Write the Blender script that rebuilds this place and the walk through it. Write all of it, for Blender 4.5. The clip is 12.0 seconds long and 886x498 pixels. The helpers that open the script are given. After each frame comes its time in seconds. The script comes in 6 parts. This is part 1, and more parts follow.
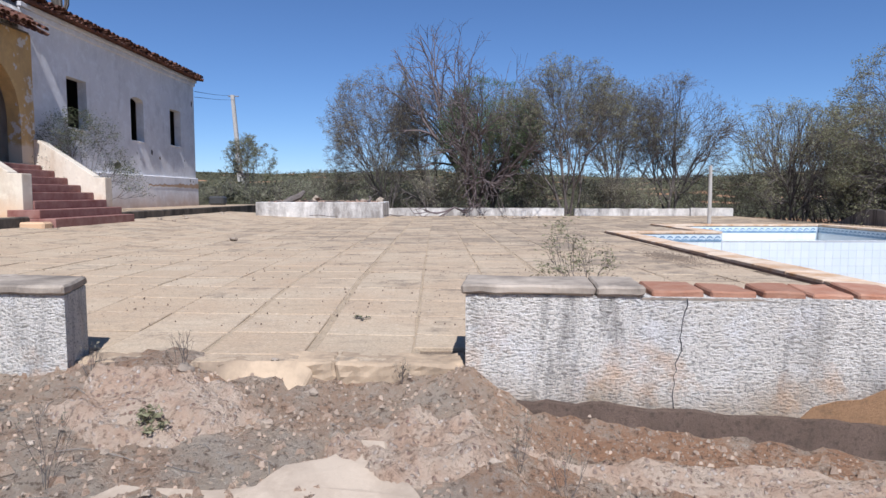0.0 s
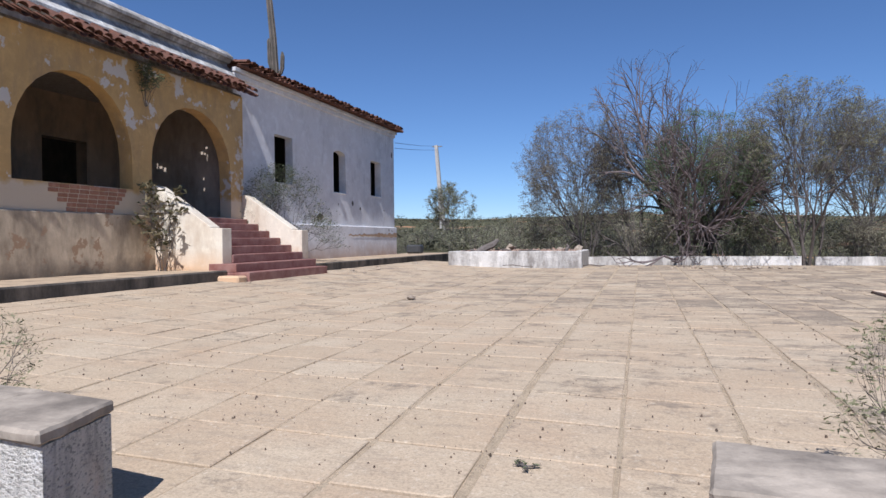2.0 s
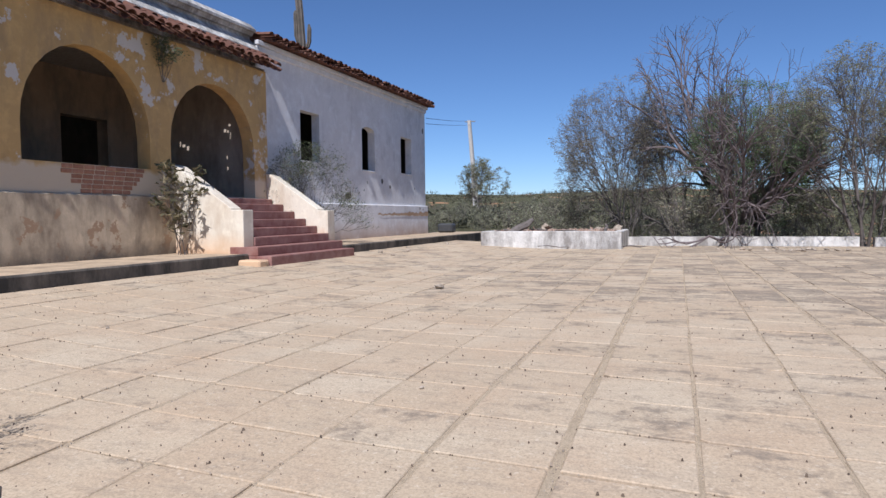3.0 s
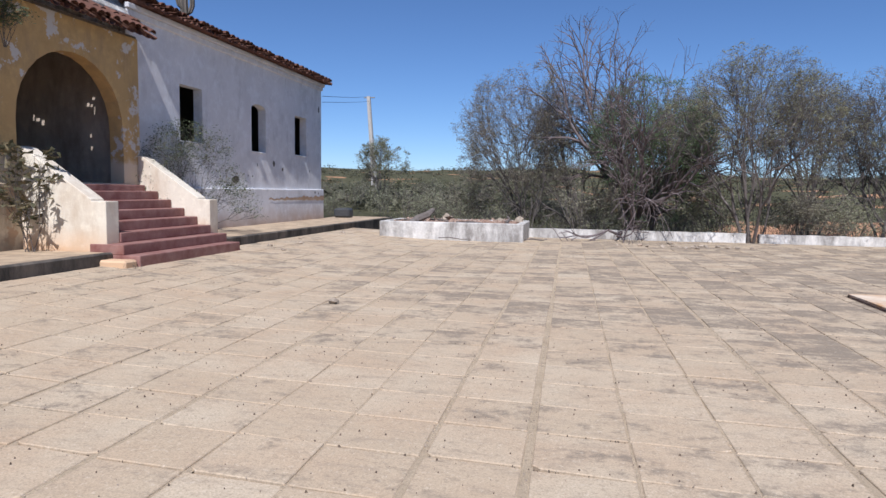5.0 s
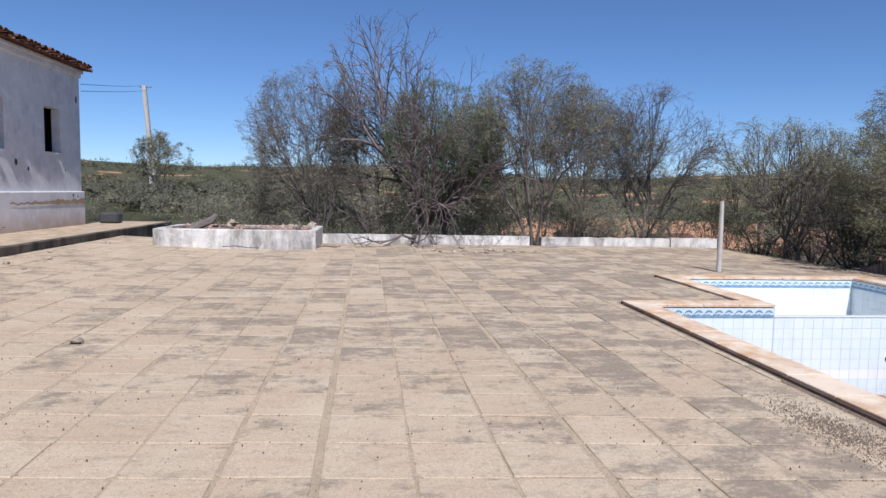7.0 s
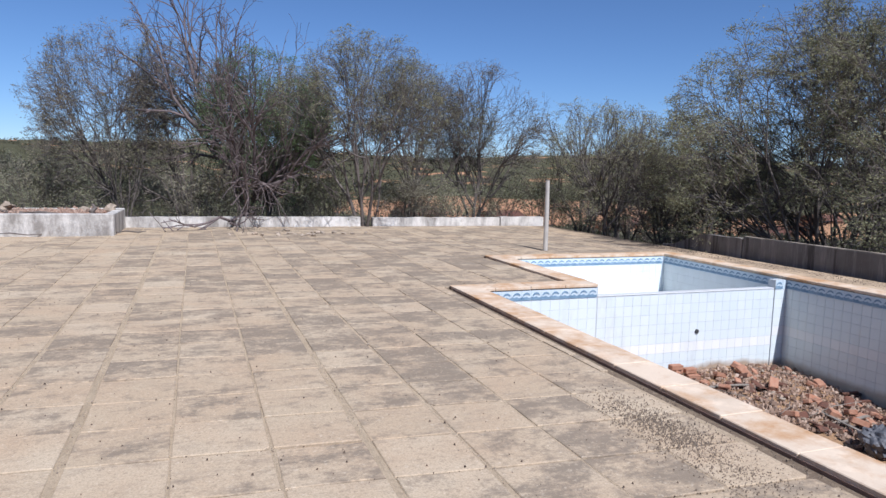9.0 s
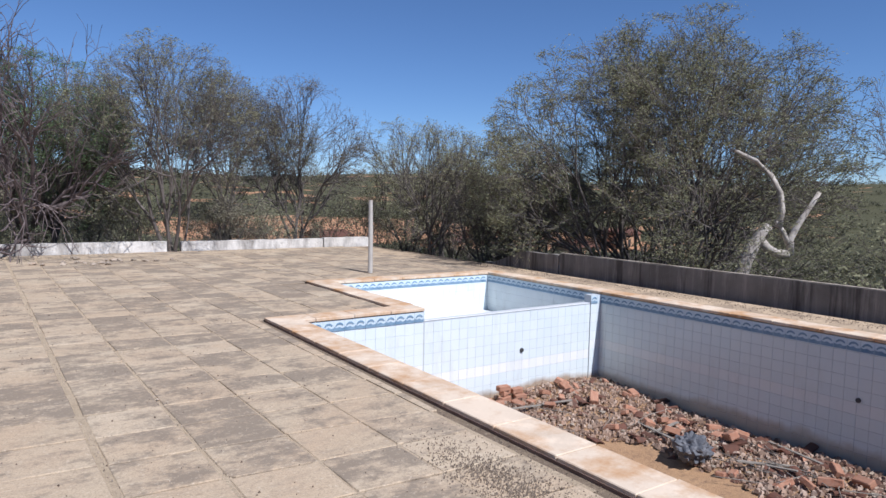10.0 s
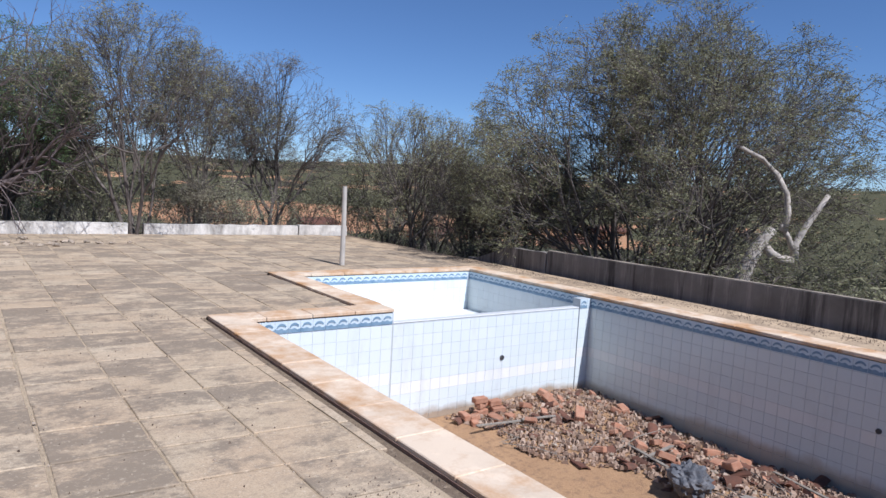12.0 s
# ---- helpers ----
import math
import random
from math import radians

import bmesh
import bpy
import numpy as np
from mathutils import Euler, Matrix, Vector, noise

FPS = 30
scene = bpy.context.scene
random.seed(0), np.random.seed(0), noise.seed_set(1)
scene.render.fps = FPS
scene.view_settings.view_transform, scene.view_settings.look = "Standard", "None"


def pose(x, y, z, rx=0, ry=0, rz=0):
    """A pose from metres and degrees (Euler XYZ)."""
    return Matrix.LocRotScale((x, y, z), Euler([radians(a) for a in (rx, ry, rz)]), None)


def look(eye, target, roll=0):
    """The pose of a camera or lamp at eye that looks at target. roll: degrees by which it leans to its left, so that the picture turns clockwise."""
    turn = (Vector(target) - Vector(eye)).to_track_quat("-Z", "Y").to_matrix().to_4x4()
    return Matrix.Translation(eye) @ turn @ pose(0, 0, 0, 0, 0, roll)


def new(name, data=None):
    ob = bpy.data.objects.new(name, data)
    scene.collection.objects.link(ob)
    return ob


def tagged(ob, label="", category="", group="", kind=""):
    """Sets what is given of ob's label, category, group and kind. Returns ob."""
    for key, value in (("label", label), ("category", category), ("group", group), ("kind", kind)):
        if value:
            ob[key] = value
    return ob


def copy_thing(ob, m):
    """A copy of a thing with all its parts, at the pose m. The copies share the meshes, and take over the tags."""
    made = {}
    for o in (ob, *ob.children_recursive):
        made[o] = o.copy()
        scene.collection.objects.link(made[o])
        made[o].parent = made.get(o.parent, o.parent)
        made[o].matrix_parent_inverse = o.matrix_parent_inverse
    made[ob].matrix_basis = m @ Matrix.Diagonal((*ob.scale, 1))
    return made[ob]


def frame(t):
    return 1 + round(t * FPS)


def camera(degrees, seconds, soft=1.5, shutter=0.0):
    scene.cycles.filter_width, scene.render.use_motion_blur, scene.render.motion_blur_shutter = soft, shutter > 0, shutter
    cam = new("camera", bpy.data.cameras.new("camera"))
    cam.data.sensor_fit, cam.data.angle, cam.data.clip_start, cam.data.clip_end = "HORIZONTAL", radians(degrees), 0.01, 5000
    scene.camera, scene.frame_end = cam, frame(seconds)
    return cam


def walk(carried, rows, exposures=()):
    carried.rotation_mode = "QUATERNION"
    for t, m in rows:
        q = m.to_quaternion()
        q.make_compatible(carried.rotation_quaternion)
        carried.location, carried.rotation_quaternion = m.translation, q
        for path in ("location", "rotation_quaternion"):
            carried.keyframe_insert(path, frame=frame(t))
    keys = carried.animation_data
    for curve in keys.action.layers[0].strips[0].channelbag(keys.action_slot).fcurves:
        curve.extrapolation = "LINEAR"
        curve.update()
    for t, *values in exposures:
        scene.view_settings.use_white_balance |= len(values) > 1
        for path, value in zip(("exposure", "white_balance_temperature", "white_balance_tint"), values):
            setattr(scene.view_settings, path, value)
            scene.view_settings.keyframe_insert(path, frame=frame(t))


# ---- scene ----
cam = camera(67.5, 12.0)
PATH = [
    (0, (0.216, 0.653, 0.736), (0.202, 2.646, 0.573), 0.0),
    (0.5, (0.322, 1.057, 0.717), (0.085, 3.04, 0.603), 1.5),
    (1, (0.337, 1.435, 0.794), (-0.033, 3.397, 0.67), 1.0),
    (1.5, (0.292, 1.806, 0.825), (-0.346, 3.695, 0.67), 0.8),
    (2, (0.167, 2.169, 0.869), (-0.44, 4.075, 0.841), -0.6),
    (2.5, (0.079, 2.532, 0.894), (-0.545, 4.429, 0.788), -0.5),
    (2.7, (0.046, 2.685, 0.922), (-0.671, 4.55, 0.836), -1.0),
    (4.3, (-0.323, 3.514, 1.25), (-0.719, 5.462, 1.032), 0.6),
    (4.5, (-0.315, 3.597, 1.279), (-0.669, 5.562, 1.149), 0.1),
    (5, (-0.324, 3.74, 1.364), (-0.728, 5.691, 1.19), 0.8),
    (5.5, (-0.401, 4.009, 1.423), (-0.584, 5.994, 1.256), 0.1),
    (6, (-0.478, 4.14, 1.574), (-0.496, 6.133, 1.406), 0.7),
    (6.5, (-0.375, 4.255, 1.566), (-0.233, 6.237, 1.336), 0.1),
    (7, (-0.252, 4.425, 1.565), (-0.055, 6.408, 1.393), 1.1),
    (7.5, (-0.137, 4.64, 1.55), (0.177, 6.599, 1.3), 1.5),
    (7.7, (-0.105, 4.759, 1.562), (0.307, 6.708, 1.378), 0.6),
    (9.3, (0.273, 5.347, 1.58), (1.059, 7.173, 1.359), 2.2),
    (9.5, (0.351, 5.468, 1.599), (1.26, 7.245, 1.457), 2.1),
    (10, (0.51, 5.712, 1.603), (1.637, 7.357, 1.442), 1.1),
    (10.5, (0.72, 5.867, 1.59), (1.815, 7.537, 1.479), 1.4),
    (11, (0.917, 6.035, 1.586), (2.065, 7.663, 1.42), 2.4),
    (11.5, (1.086, 6.264, 1.569), (2.305, 7.848, 1.495), 3.0),
    (12, (1.239, 6.473, 1.561), (2.395, 8.094, 1.376), 3.2),
]
walk(cam, [(t, look(eye, target, roll)) for t, eye, target, roll in PATH], [(0.0, 0.43, 5800, 13)])

# ---- world, sun, exposure ----
SUN_UP, SUN_SIDE = 52.0, 8.0  # elevation, degrees east of south (towards +x)
world = bpy.data.worlds.new("world")
scene.world = world
world.use_nodes = True
wn = world.node_tree
sky = wn.nodes.new("ShaderNodeTexSky")
sky.sky_type, sky.sun_disc = "NISHITA", False
sky.sun_elevation, sky.sun_rotation = radians(SUN_UP), radians(180 - SUN_SIDE)
sky.altitude, sky.air_density, sky.dust_density, sky.ozone_density = 1500, 0.9, 0.1, 7.0
wn.links.new(sky.outputs[0], wn.nodes["Background"].inputs[0])
wn.nodes["Background"].inputs[1].default_value = 0.076
sun = new("sun", bpy.data.lights.new("sun", "SUN"))
sun.data.energy, sun.data.angle, sun.data.color = 4.2, radians(0.5), (1.0, 0.95, 0.89)
S = Vector((math.sin(radians(SUN_SIDE)) * math.cos(radians(SUN_UP)), -math.cos(radians(SUN_SIDE)) * math.cos(radians(SUN_UP)), math.sin(radians(SUN_UP))))
sun.matrix_world = look(S * 50, (0, 0, 0))


# ---- materials ----
class Nodes:
    """A small writer of node trees."""

    def __init__(self, name, rough=0.85, metal=0.0, spec=0.3):
        self.m = bpy.data.materials.new(name)
        self.m.use_nodes = True
        self.t = self.m.node_tree
        self.b = self.t.nodes["Principled BSDF"]
        self.b.inputs["Roughness"].default_value = rough
        self.b.inputs["Metallic"].default_value = metal
        self.b.inputs["Specular IOR Level"].default_value = spec
        self.co = self.t.nodes.new("ShaderNodeTexCoord").outputs["Object"]
        self.pos = self.t.nodes.new("ShaderNodeNewGeometry")

    def node(self, kind, **ins):
        n = self.t.nodes.new(kind)
        for k, v in ins.items():
            self.put(n.inputs[k.replace("_", " ")], v)
        return n

    def put(self, socket, v):
        if isinstance(v, bpy.types.NodeSocket):
            self.t.links.new(v, socket)
        else:
            socket.default_value = v

    def noise(self, scale, detail=4.0, rough=0.6, world=True, stretch=None, seed=0.0):
        v = self.pos.outputs["Position"] if world else self.co
        mp = self.node("ShaderNodeMapping", Vector=v, Scale=stretch or (1, 1, 1), Location=(seed, seed * 1.7, seed * 0.3))
        n = self.node("ShaderNodeTexNoise", Vector=mp.outputs[0], Scale=scale, Detail=detail, Roughness=rough)
        return n.outputs["Fac"]

    def ramp(self, fac, a, b, lo=0.0, hi=1.0):
        n = self.node("ShaderNodeMapRange", Value=fac)
        for i, v in zip((1, 2, 3, 4), (a, b, lo, hi)):
            n.inputs[i].default_value = v
        return n.outputs[0]

    def mix(self, fac, a, b, blend="MIX"):
        n = self.t.nodes.new("ShaderNodeMix")
        n.data_type, n.blend_type = "RGBA", blend
        self.put(n.inputs[0], fac)
        for s, v in ((n.inputs[6], a), (n.inputs[7], b)):
            self.put(s, (*v, 1) if isinstance(v, tuple) and len(v) == 3 else v)
        return n.outputs[2]

    def math(self, op, a, b=0.0):
        n = self.t.nodes.new("ShaderNodeMath")
        n.operation = op
        self.put(n.inputs[0], a)
        self.put(n.inputs[1], b)
        return n.outputs[0]

    def xyz(self):
        return self.node("ShaderNodeSeparateXYZ", Vector=self.pos.outputs["Position"]).outputs

    def rnd(self):
        """Random of the object plus random of the island, 0..1."""
        o = self.t.nodes.new("ShaderNodeObjectInfo").outputs["Random"]
        return self.math("FRACT", self.math("ADD", o, self.pos.outputs["Random Per Island"]))

    def bump(self, h, strength=0.3, dist=0.02):
        n = self.node("ShaderNodeBump", Height=h, Strength=strength, Distance=dist)
        self.t.links.new(n.outputs[0], self.b.inputs["Normal"])

    def done(self, colour):
        self.put(self.b.inputs["Base Color"], (*colour, 1) if isinstance(colour, tuple) else colour)
        return self.m


def m_slab():
    n = Nodes("sand_slab", 0.9)
    r = n.rnd()
    c = n.mix(r, (0.5, 0.395, 0.27), (0.57, 0.465, 0.33))
    c = n.mix(n.ramp(n.noise(1.3, 6), 0.35, 0.7), c, (0.5, 0.37, 0.245))
    # dark weathering, more of it away from the gate and different from slab to slab
    x, y, z = n.xyz()
    far = n.ramp(y, 4.5, 12.0, -0.08, 0.042)
    east = n.ramp(x, -5.0, 2.0, -0.05, 0.028)
    own = n.math("MULTIPLY", n.math("FRACT", n.math("MULTIPLY", r, 7.3)), 0.15)
    stain = n.math("ADD", n.math("ADD", n.noise(3.0, 9, 0.78, stretch=(0.8, 1.15, 1)), own), n.math("ADD", far, east))
    fine = n.math("MULTIPLY", n.noise(13, 6, 0.8, seed=11), 0.24)
    c = n.mix(n.ramp(n.math("ADD", stain, fine), 0.705, 0.815, 0.0, 0.8), c, (0.19, 0.155, 0.118))
    c = n.mix(n.ramp(n.noise(9, 6, 0.75, seed=4, stretch=(0.4, 1.3, 1)), 0.5, 0.7, 0, 0.55), c, (0.3, 0.24, 0.18))
    c = n.mix(n.ramp(n.noise(30, 4, 0.7, seed=8), 0.57, 0.66, 0, 0.45), c, (0.68, 0.58, 0.44))
    c = n.mix(n.ramp(n.noise(42, 4, 0.7, seed=19), 0.54, 0.66, 0, 0.45), c, (0.24, 0.185, 0.13))
    c = n.mix(n.ramp(n.noise(90, 3), 0.42, 0.7, 0, 0.5), c, (0.25, 0.19, 0.13))
    n.bump(n.noise(70, 4, 0.7), 0.35, 0.01)
    return n.done(c)


def m_earth(name, a, b, c3, scale=1.5, bump=0.6):
    n = Nodes(name, 0.95, spec=0.1)
    c = n.mix(n.ramp(n.noise(scale, 7), 0.35, 0.65), a, b)
    c = n.mix(n.ramp(n.noise(scale * 9, 6, 0.7, seed=3), 0.5, 0.72), c, c3)
    c = n.mix(n.ramp(n.noise(scale * 40, 3), 0.4, 0.7, 0, 0.5), c, tuple(v * 0.55 for v in a))
    n.bump(n.noise(scale * 30, 6, 0.75), bump, 0.03)
    return n.done(c)


CLEARINGS = ((44.0, 100.0, 18.0), (74.0, 170.0, 46.0), (100.0, 118.0, 30.0), (-45.0, 150.0, 22.0))


def m_ground():
    """Red earth by the gate, olive scrub beyond, orange scars on the hills."""
    n = Nodes("dry_ground", 0.95, spec=0.1)
    x, y, z = n.xyz()
    near = n.mix(n.ramp(n.noise(1.3, 8, 0.7), 0.42, 0.58), (0.62, 0.4, 0.26), (0.68, 0.55, 0.41))
    red = n.math("MULTIPLY", n.ramp(x, 0.2, 0.7), n.ramp(n.noise(2.0, 5, seed=6), 0.35, 0.5))
    near = n.mix(red, near, (0.6, 0.35, 0.21))
    near = n.mix(n.ramp(n.noise(6, 7, 0.75, seed=2), 0.47, 0.62, 0, 0.8), near, (0.7, 0.59, 0.46))
    near = n.mix(n.ramp(n.noise(9, 7, 0.75, seed=12), 0.58, 0.68, 0, 0.6), near, (0.34, 0.23, 0.16))
    near = n.mix(n.ramp(n.noise(34, 4, 0.7, seed=7), 0.54, 0.62, 0, 0.75), near, (0.2, 0.13, 0.09))
    near = n.mix(n.ramp(n.noise(48, 4, 0.7, seed=17), 0.56, 0.63, 0, 0.7), near, (0.74, 0.65, 0.53))
    far = n.mix(n.ramp(n.noise(0.5, 6), 0.35, 0.65), (0.075, 0.075, 0.038), (0.14, 0.125, 0.07))
    far = n.mix(n.ramp(n.noise(5.0, 6, 0.8), 0.4, 0.65), far, (0.05, 0.052, 0.03))
    scars = n.math("MULTIPLY", n.ramp(n.noise(0.045, 6, 0.65, seed=5), 0.58, 0.64), n.ramp(y, 24.0, 44.0))
    # bare orange clearings: the middle of each and its reach
    rag = n.math("MULTIPLY", n.noise(0.09, 6, 0.7, seed=8), 26.0)
    for a, b, reach in CLEARINGS:
        dx, dy = n.math("SUBTRACT", x, a), n.math("SUBTRACT", y, b)
        dd = n.math("SQRT", n.math("ADD", n.math("MULTIPLY", dx, dx), n.math("MULTIPLY", dy, dy)))
        scars = n.math("MAXIMUM", scars, n.ramp(n.math("ADD", dd, rag), reach + 15.0, reach + 11.0))
    far = n.mix(n.math("MULTIPLY", scars, 0.9), far, (0.5, 0.27, 0.15))
    c = n.mix(n.ramp(y, 6.0, 20.0), near, far)
    c = n.mix(n.ramp(x, 10.5, 13.5), c, far)
    n.bump(n.noise(22, 8, 0.8), 1.0, 0.08)
    return n.done(c)


def m_plaster(name, base, dirt, lum=0.5, rough_scale=0.0, low=None, low_z=(0, 1), peel=None, amount=0.62):
    n = Nodes(name, 0.9, spec=0.2)
    c = n.mix(n.ramp(n.noise(0.9, 6), 0.35, 0.7), base, tuple(v * 0.86 for v in base))
    c = n.mix(n.ramp(n.noise(3.6, 6, 0.7, seed=13), 0.5, 0.66, 0, 0.55), c, tuple(min(0.9, v * 1.22) for v in base))
    c = n.mix(n.ramp(n.noise(1.4, 7, 0.7, seed=17), 0.54, 0.68, 0, 0.5), c, tuple(v * 0.68 for v in base))
    c = n.mix(n.ramp(n.noise(2.2, 7, 0.7, stretch=(1, 1, 0.35), seed=1), amount - 0.06, amount + 0.16, 0, lum), c, dirt)
    if peel:
        c = n.mix(n.ramp(n.noise(2.1, 7, 0.66, seed=9), 0.58, 0.6), c, peel)
    if low:
        z = n.xyz()[2]
        w = n.math("ADD", z, n.math("MULTIPLY", n.noise(2.5, 6, seed=6), -0.55))
        c = n.mix(n.ramp(w, low_z[1], low_z[0]), c, low)
    c = n.mix(n.ramp(n.noise(28, 5, 0.7), 0.6, 0.8, 0, 0.35), c, dirt)
    if rough_scale > 20:
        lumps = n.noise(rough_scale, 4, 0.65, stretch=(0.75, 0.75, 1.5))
        # shade painted into the hollows of the same lumps that drive the bump
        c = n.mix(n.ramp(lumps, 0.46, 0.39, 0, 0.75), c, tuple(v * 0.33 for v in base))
        c = n.mix(n.ramp(n.noise(2.6, 6, 0.75, stretch=(1.8, 1.8, 0.35), seed=21), 0.52, 0.66, 0, 0.6), c, (0.15, 0.14, 0.13))
        rust = n.math("MULTIPLY", n.ramp(n.noise(1.9, 6, 0.7, seed=31), 0.52, 0.64, 0, 0.6), n.ramp(n.xyz()[2], 0.22, -0.05))
        c = n.mix(rust, c, (0.7, 0.44, 0.25))
        n.bump(lumps, 1.0, 0.035)
    elif rough_scale:
        n.bump(n.noise(rough_scale, 5, 0.7), 0.9, 0.025)
    else:
        n.bump(n.noise(14, 7, 0.7), 0.3, 0.02)
    return n.done(c)


def m_streaked(name):
    n = Nodes(name, 0.9, spec=0.2)
    c = n.mix(n.ramp(n.noise(1.2, 6), 0.35, 0.7), (0.15, 0.138, 0.125), (0.25, 0.23, 0.21))
    c = n.mix(n.ramp(n.noise(5.0, 6, 0.75, stretch=(1.5, 1.5, 0.14)), 0.5, 0.66, 0, 0.75), c, (0.34, 0.31, 0.28))
    c = n.mix(n.ramp(n.noise(3.0, 5, 0.7, stretch=(1.5, 1.5, 0.1), seed=5), 0.52, 0.62, 0, 0.7), c, (0.05, 0.045, 0.042))
    n.bump(n.noise(25, 6, 0.7), 0.5, 0.02)
    return n.done(c)


def m_plain(name, a, b, scale=8.0, rough=0.8, bump=0.2, metal=0.0, spec=0.3, per=0.0):
    n = Nodes(name, rough, metal, spec)
    c = n.mix(n.ramp(n.noise(scale, 6), 0.3, 0.7), a, b)
    if per:
        c = n.mix(n.math("MULTIPLY", n.rnd(), per), c, tuple(v * 0.4 for v in a))
    n.bump(n.noise(scale * 6, 5), bump, 0.01)
    return n.done(c)


def m_tile_glazed(name, base, other):
    n = Nodes(name, 0.22, spec=0.5)
    c = n.mix(n.rnd(), base, other)
    x, y, z = n.xyz()
    w = n.math("ADD", z, n.math("MULTIPLY", n.noise(2.0, 6), -0.35))
    c = n.mix(n.ramp(w, -1.46, -1.57, 0, 0.85), c, (0.32, 0.22, 0.13))
    c = n.mix(n.ramp(n.noise(3, 6, 0.7, stretch=(1, 1, 0.3)), 0.55, 0.8, 0, 0.4), c, (0.42, 0.42, 0.4))
    # east wall greyed by x: its shade and grime put into the tile colour
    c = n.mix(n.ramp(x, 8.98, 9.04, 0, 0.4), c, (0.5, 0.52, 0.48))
    return n.done(c)


def m_leaf(name, a, b):
    n = Nodes(name, 0.6, spec=0.2)
    c = n.mix(n.pos.outputs["Random Per Island"], a, b)
    tr = n.t.nodes.new("ShaderNodeBsdfTranslucent")
    n.put(tr.inputs[0], c)
    mx = n.t.nodes.new("ShaderNodeMixShader")
    mx.inputs[0].default_value = 0.3
    n.done(c)
    n.t.links.new(n.b.outputs[0], mx.inputs[1])
    n.t.links.new(tr.outputs[0], mx.inputs[2])
    n.t.links.new(mx.outputs[0], n.t.nodes["Material Output"].inputs["Surface"])
    return n.m


SLAB = m_slab()
GROUND = m_ground()
LEAFG = m_leaf("fresh_green_leaf", (0.1, 0.17, 0.07), (0.2, 0.27, 0.13))
BED = m_earth("joint_gravel", (0.48, 0.375, 0.255), (0.58, 0.46, 0.32), (0.38, 0.3, 0.21), 3.0)
BEDDARK = m_earth("dark_joint_soil", (0.26, 0.2, 0.14), (0.2, 0.15, 0.11), (0.38, 0.3, 0.21), 3.0)
DIRT = m_earth("leaf_litter_dirt", (0.16, 0.115, 0.08), (0.25, 0.18, 0.12), (0.33, 0.27, 0.2), 3.0, 0.9)
SAND = m_earth("pool_sand", (0.46, 0.29, 0.16), (0.38, 0.23, 0.13), (0.2, 0.13, 0.09), 1.2)
CONCRETE = m_plaster("old_concrete", (0.5, 0.38, 0.255), (0.17, 0.13, 0.095), 0.7, amount=0.5)
KERB = m_plaster("blackened_kerb", (0.16, 0.135, 0.11), (0.035, 0.033, 0.03), 0.9, amount=0.45)
CAP = m_plaster("grey_cap", (0.46, 0.39, 0.31), (0.13, 0.11, 0.09), 0.8, amount=0.47)
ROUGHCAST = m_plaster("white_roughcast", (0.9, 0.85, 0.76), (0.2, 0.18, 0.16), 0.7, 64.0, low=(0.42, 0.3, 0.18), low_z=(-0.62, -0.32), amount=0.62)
WHITEWASH = m_plaster("old_whitewash", (0.72, 0.69, 0.64), (0.2, 0.18, 0.16), 0.85, 16.0, amount=0.46)
FACADE = m_plaster("white_house_plaster", (0.78, 0.76, 0.75), (0.4, 0.38, 0.37), 0.5, amount=0.6, low=(0.4, 0.25, 0.15), low_z=(-0.2, 0.55))
OCHRE = m_plaster("ochre_plaster", (0.58, 0.38, 0.16), (0.3, 0.22, 0.13), 0.6, amount=0.54, peel=(0.62, 0.57, 0.5), low=(0.6, 0.5, 0.37), low_z=(1.5, 1.62))
BASEWALL = m_plaster("stained_cream_plaster", (0.62, 0.5, 0.35), (0.22, 0.17, 0.12), 0.8, amount=0.5, peel=(0.4, 0.27, 0.17), low=(0.13, 0.11, 0.09), low_z=(0.0, 0.35))
STEPSIDE = m_plaster("cream_stair_wall", (0.76, 0.68, 0.55), (0.42, 0.3, 0.19), 0.6, amount=0.55, low=(0.62, 0.42, 0.26), low_z=(0.0, 0.5))
# inner porch plaster, its colour lowered to carry the shade indoors
INNER = m_plaster("shade_dimmed_plaster", (0.3, 0.22, 0.15), (0.12, 0.1, 0.08), 0.7, amount=0.5)
RED = m_plain("oxblood_cement", (0.2, 0.08, 0.065), (0.33, 0.19, 0.16), 4.0, 0.7)
BRICK = m_plain("red_brick", (0.38, 0.17, 0.1), (0.48, 0.28, 0.19), 12.0, 0.9, 0.5, per=0.4)
ROOFTILE = m_plain("clay_roof_tile", (0.2, 0.085, 0.055), (0.1, 0.06, 0.045), 9.0, 0.9, 0.5, per=0.6)
MARBLE = m_plaster("stained_coping", (0.7, 0.57, 0.43), (0.46, 0.25, 0.11), 0.9, amount=0.48)
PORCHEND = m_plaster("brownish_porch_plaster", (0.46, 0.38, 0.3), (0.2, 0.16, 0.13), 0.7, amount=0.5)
DARKWALL = m_streaked("black_stained_wall")
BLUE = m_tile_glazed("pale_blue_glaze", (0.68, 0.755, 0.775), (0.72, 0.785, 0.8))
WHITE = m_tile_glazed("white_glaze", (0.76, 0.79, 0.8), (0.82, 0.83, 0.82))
WAVE = m_plain("blue_wave_glaze", (0.12, 0.22, 0.33), (0.25, 0.36, 0.46), 9.0, 0.3)
GROUT = m_plain("pool_grout", (0.42, 0.46, 0.48), (0.5, 0.53, 0.54), 9.0)
# near-black: the shade of the rooms as a colour; also the cottage doors
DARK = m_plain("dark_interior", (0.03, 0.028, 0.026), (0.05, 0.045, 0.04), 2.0)
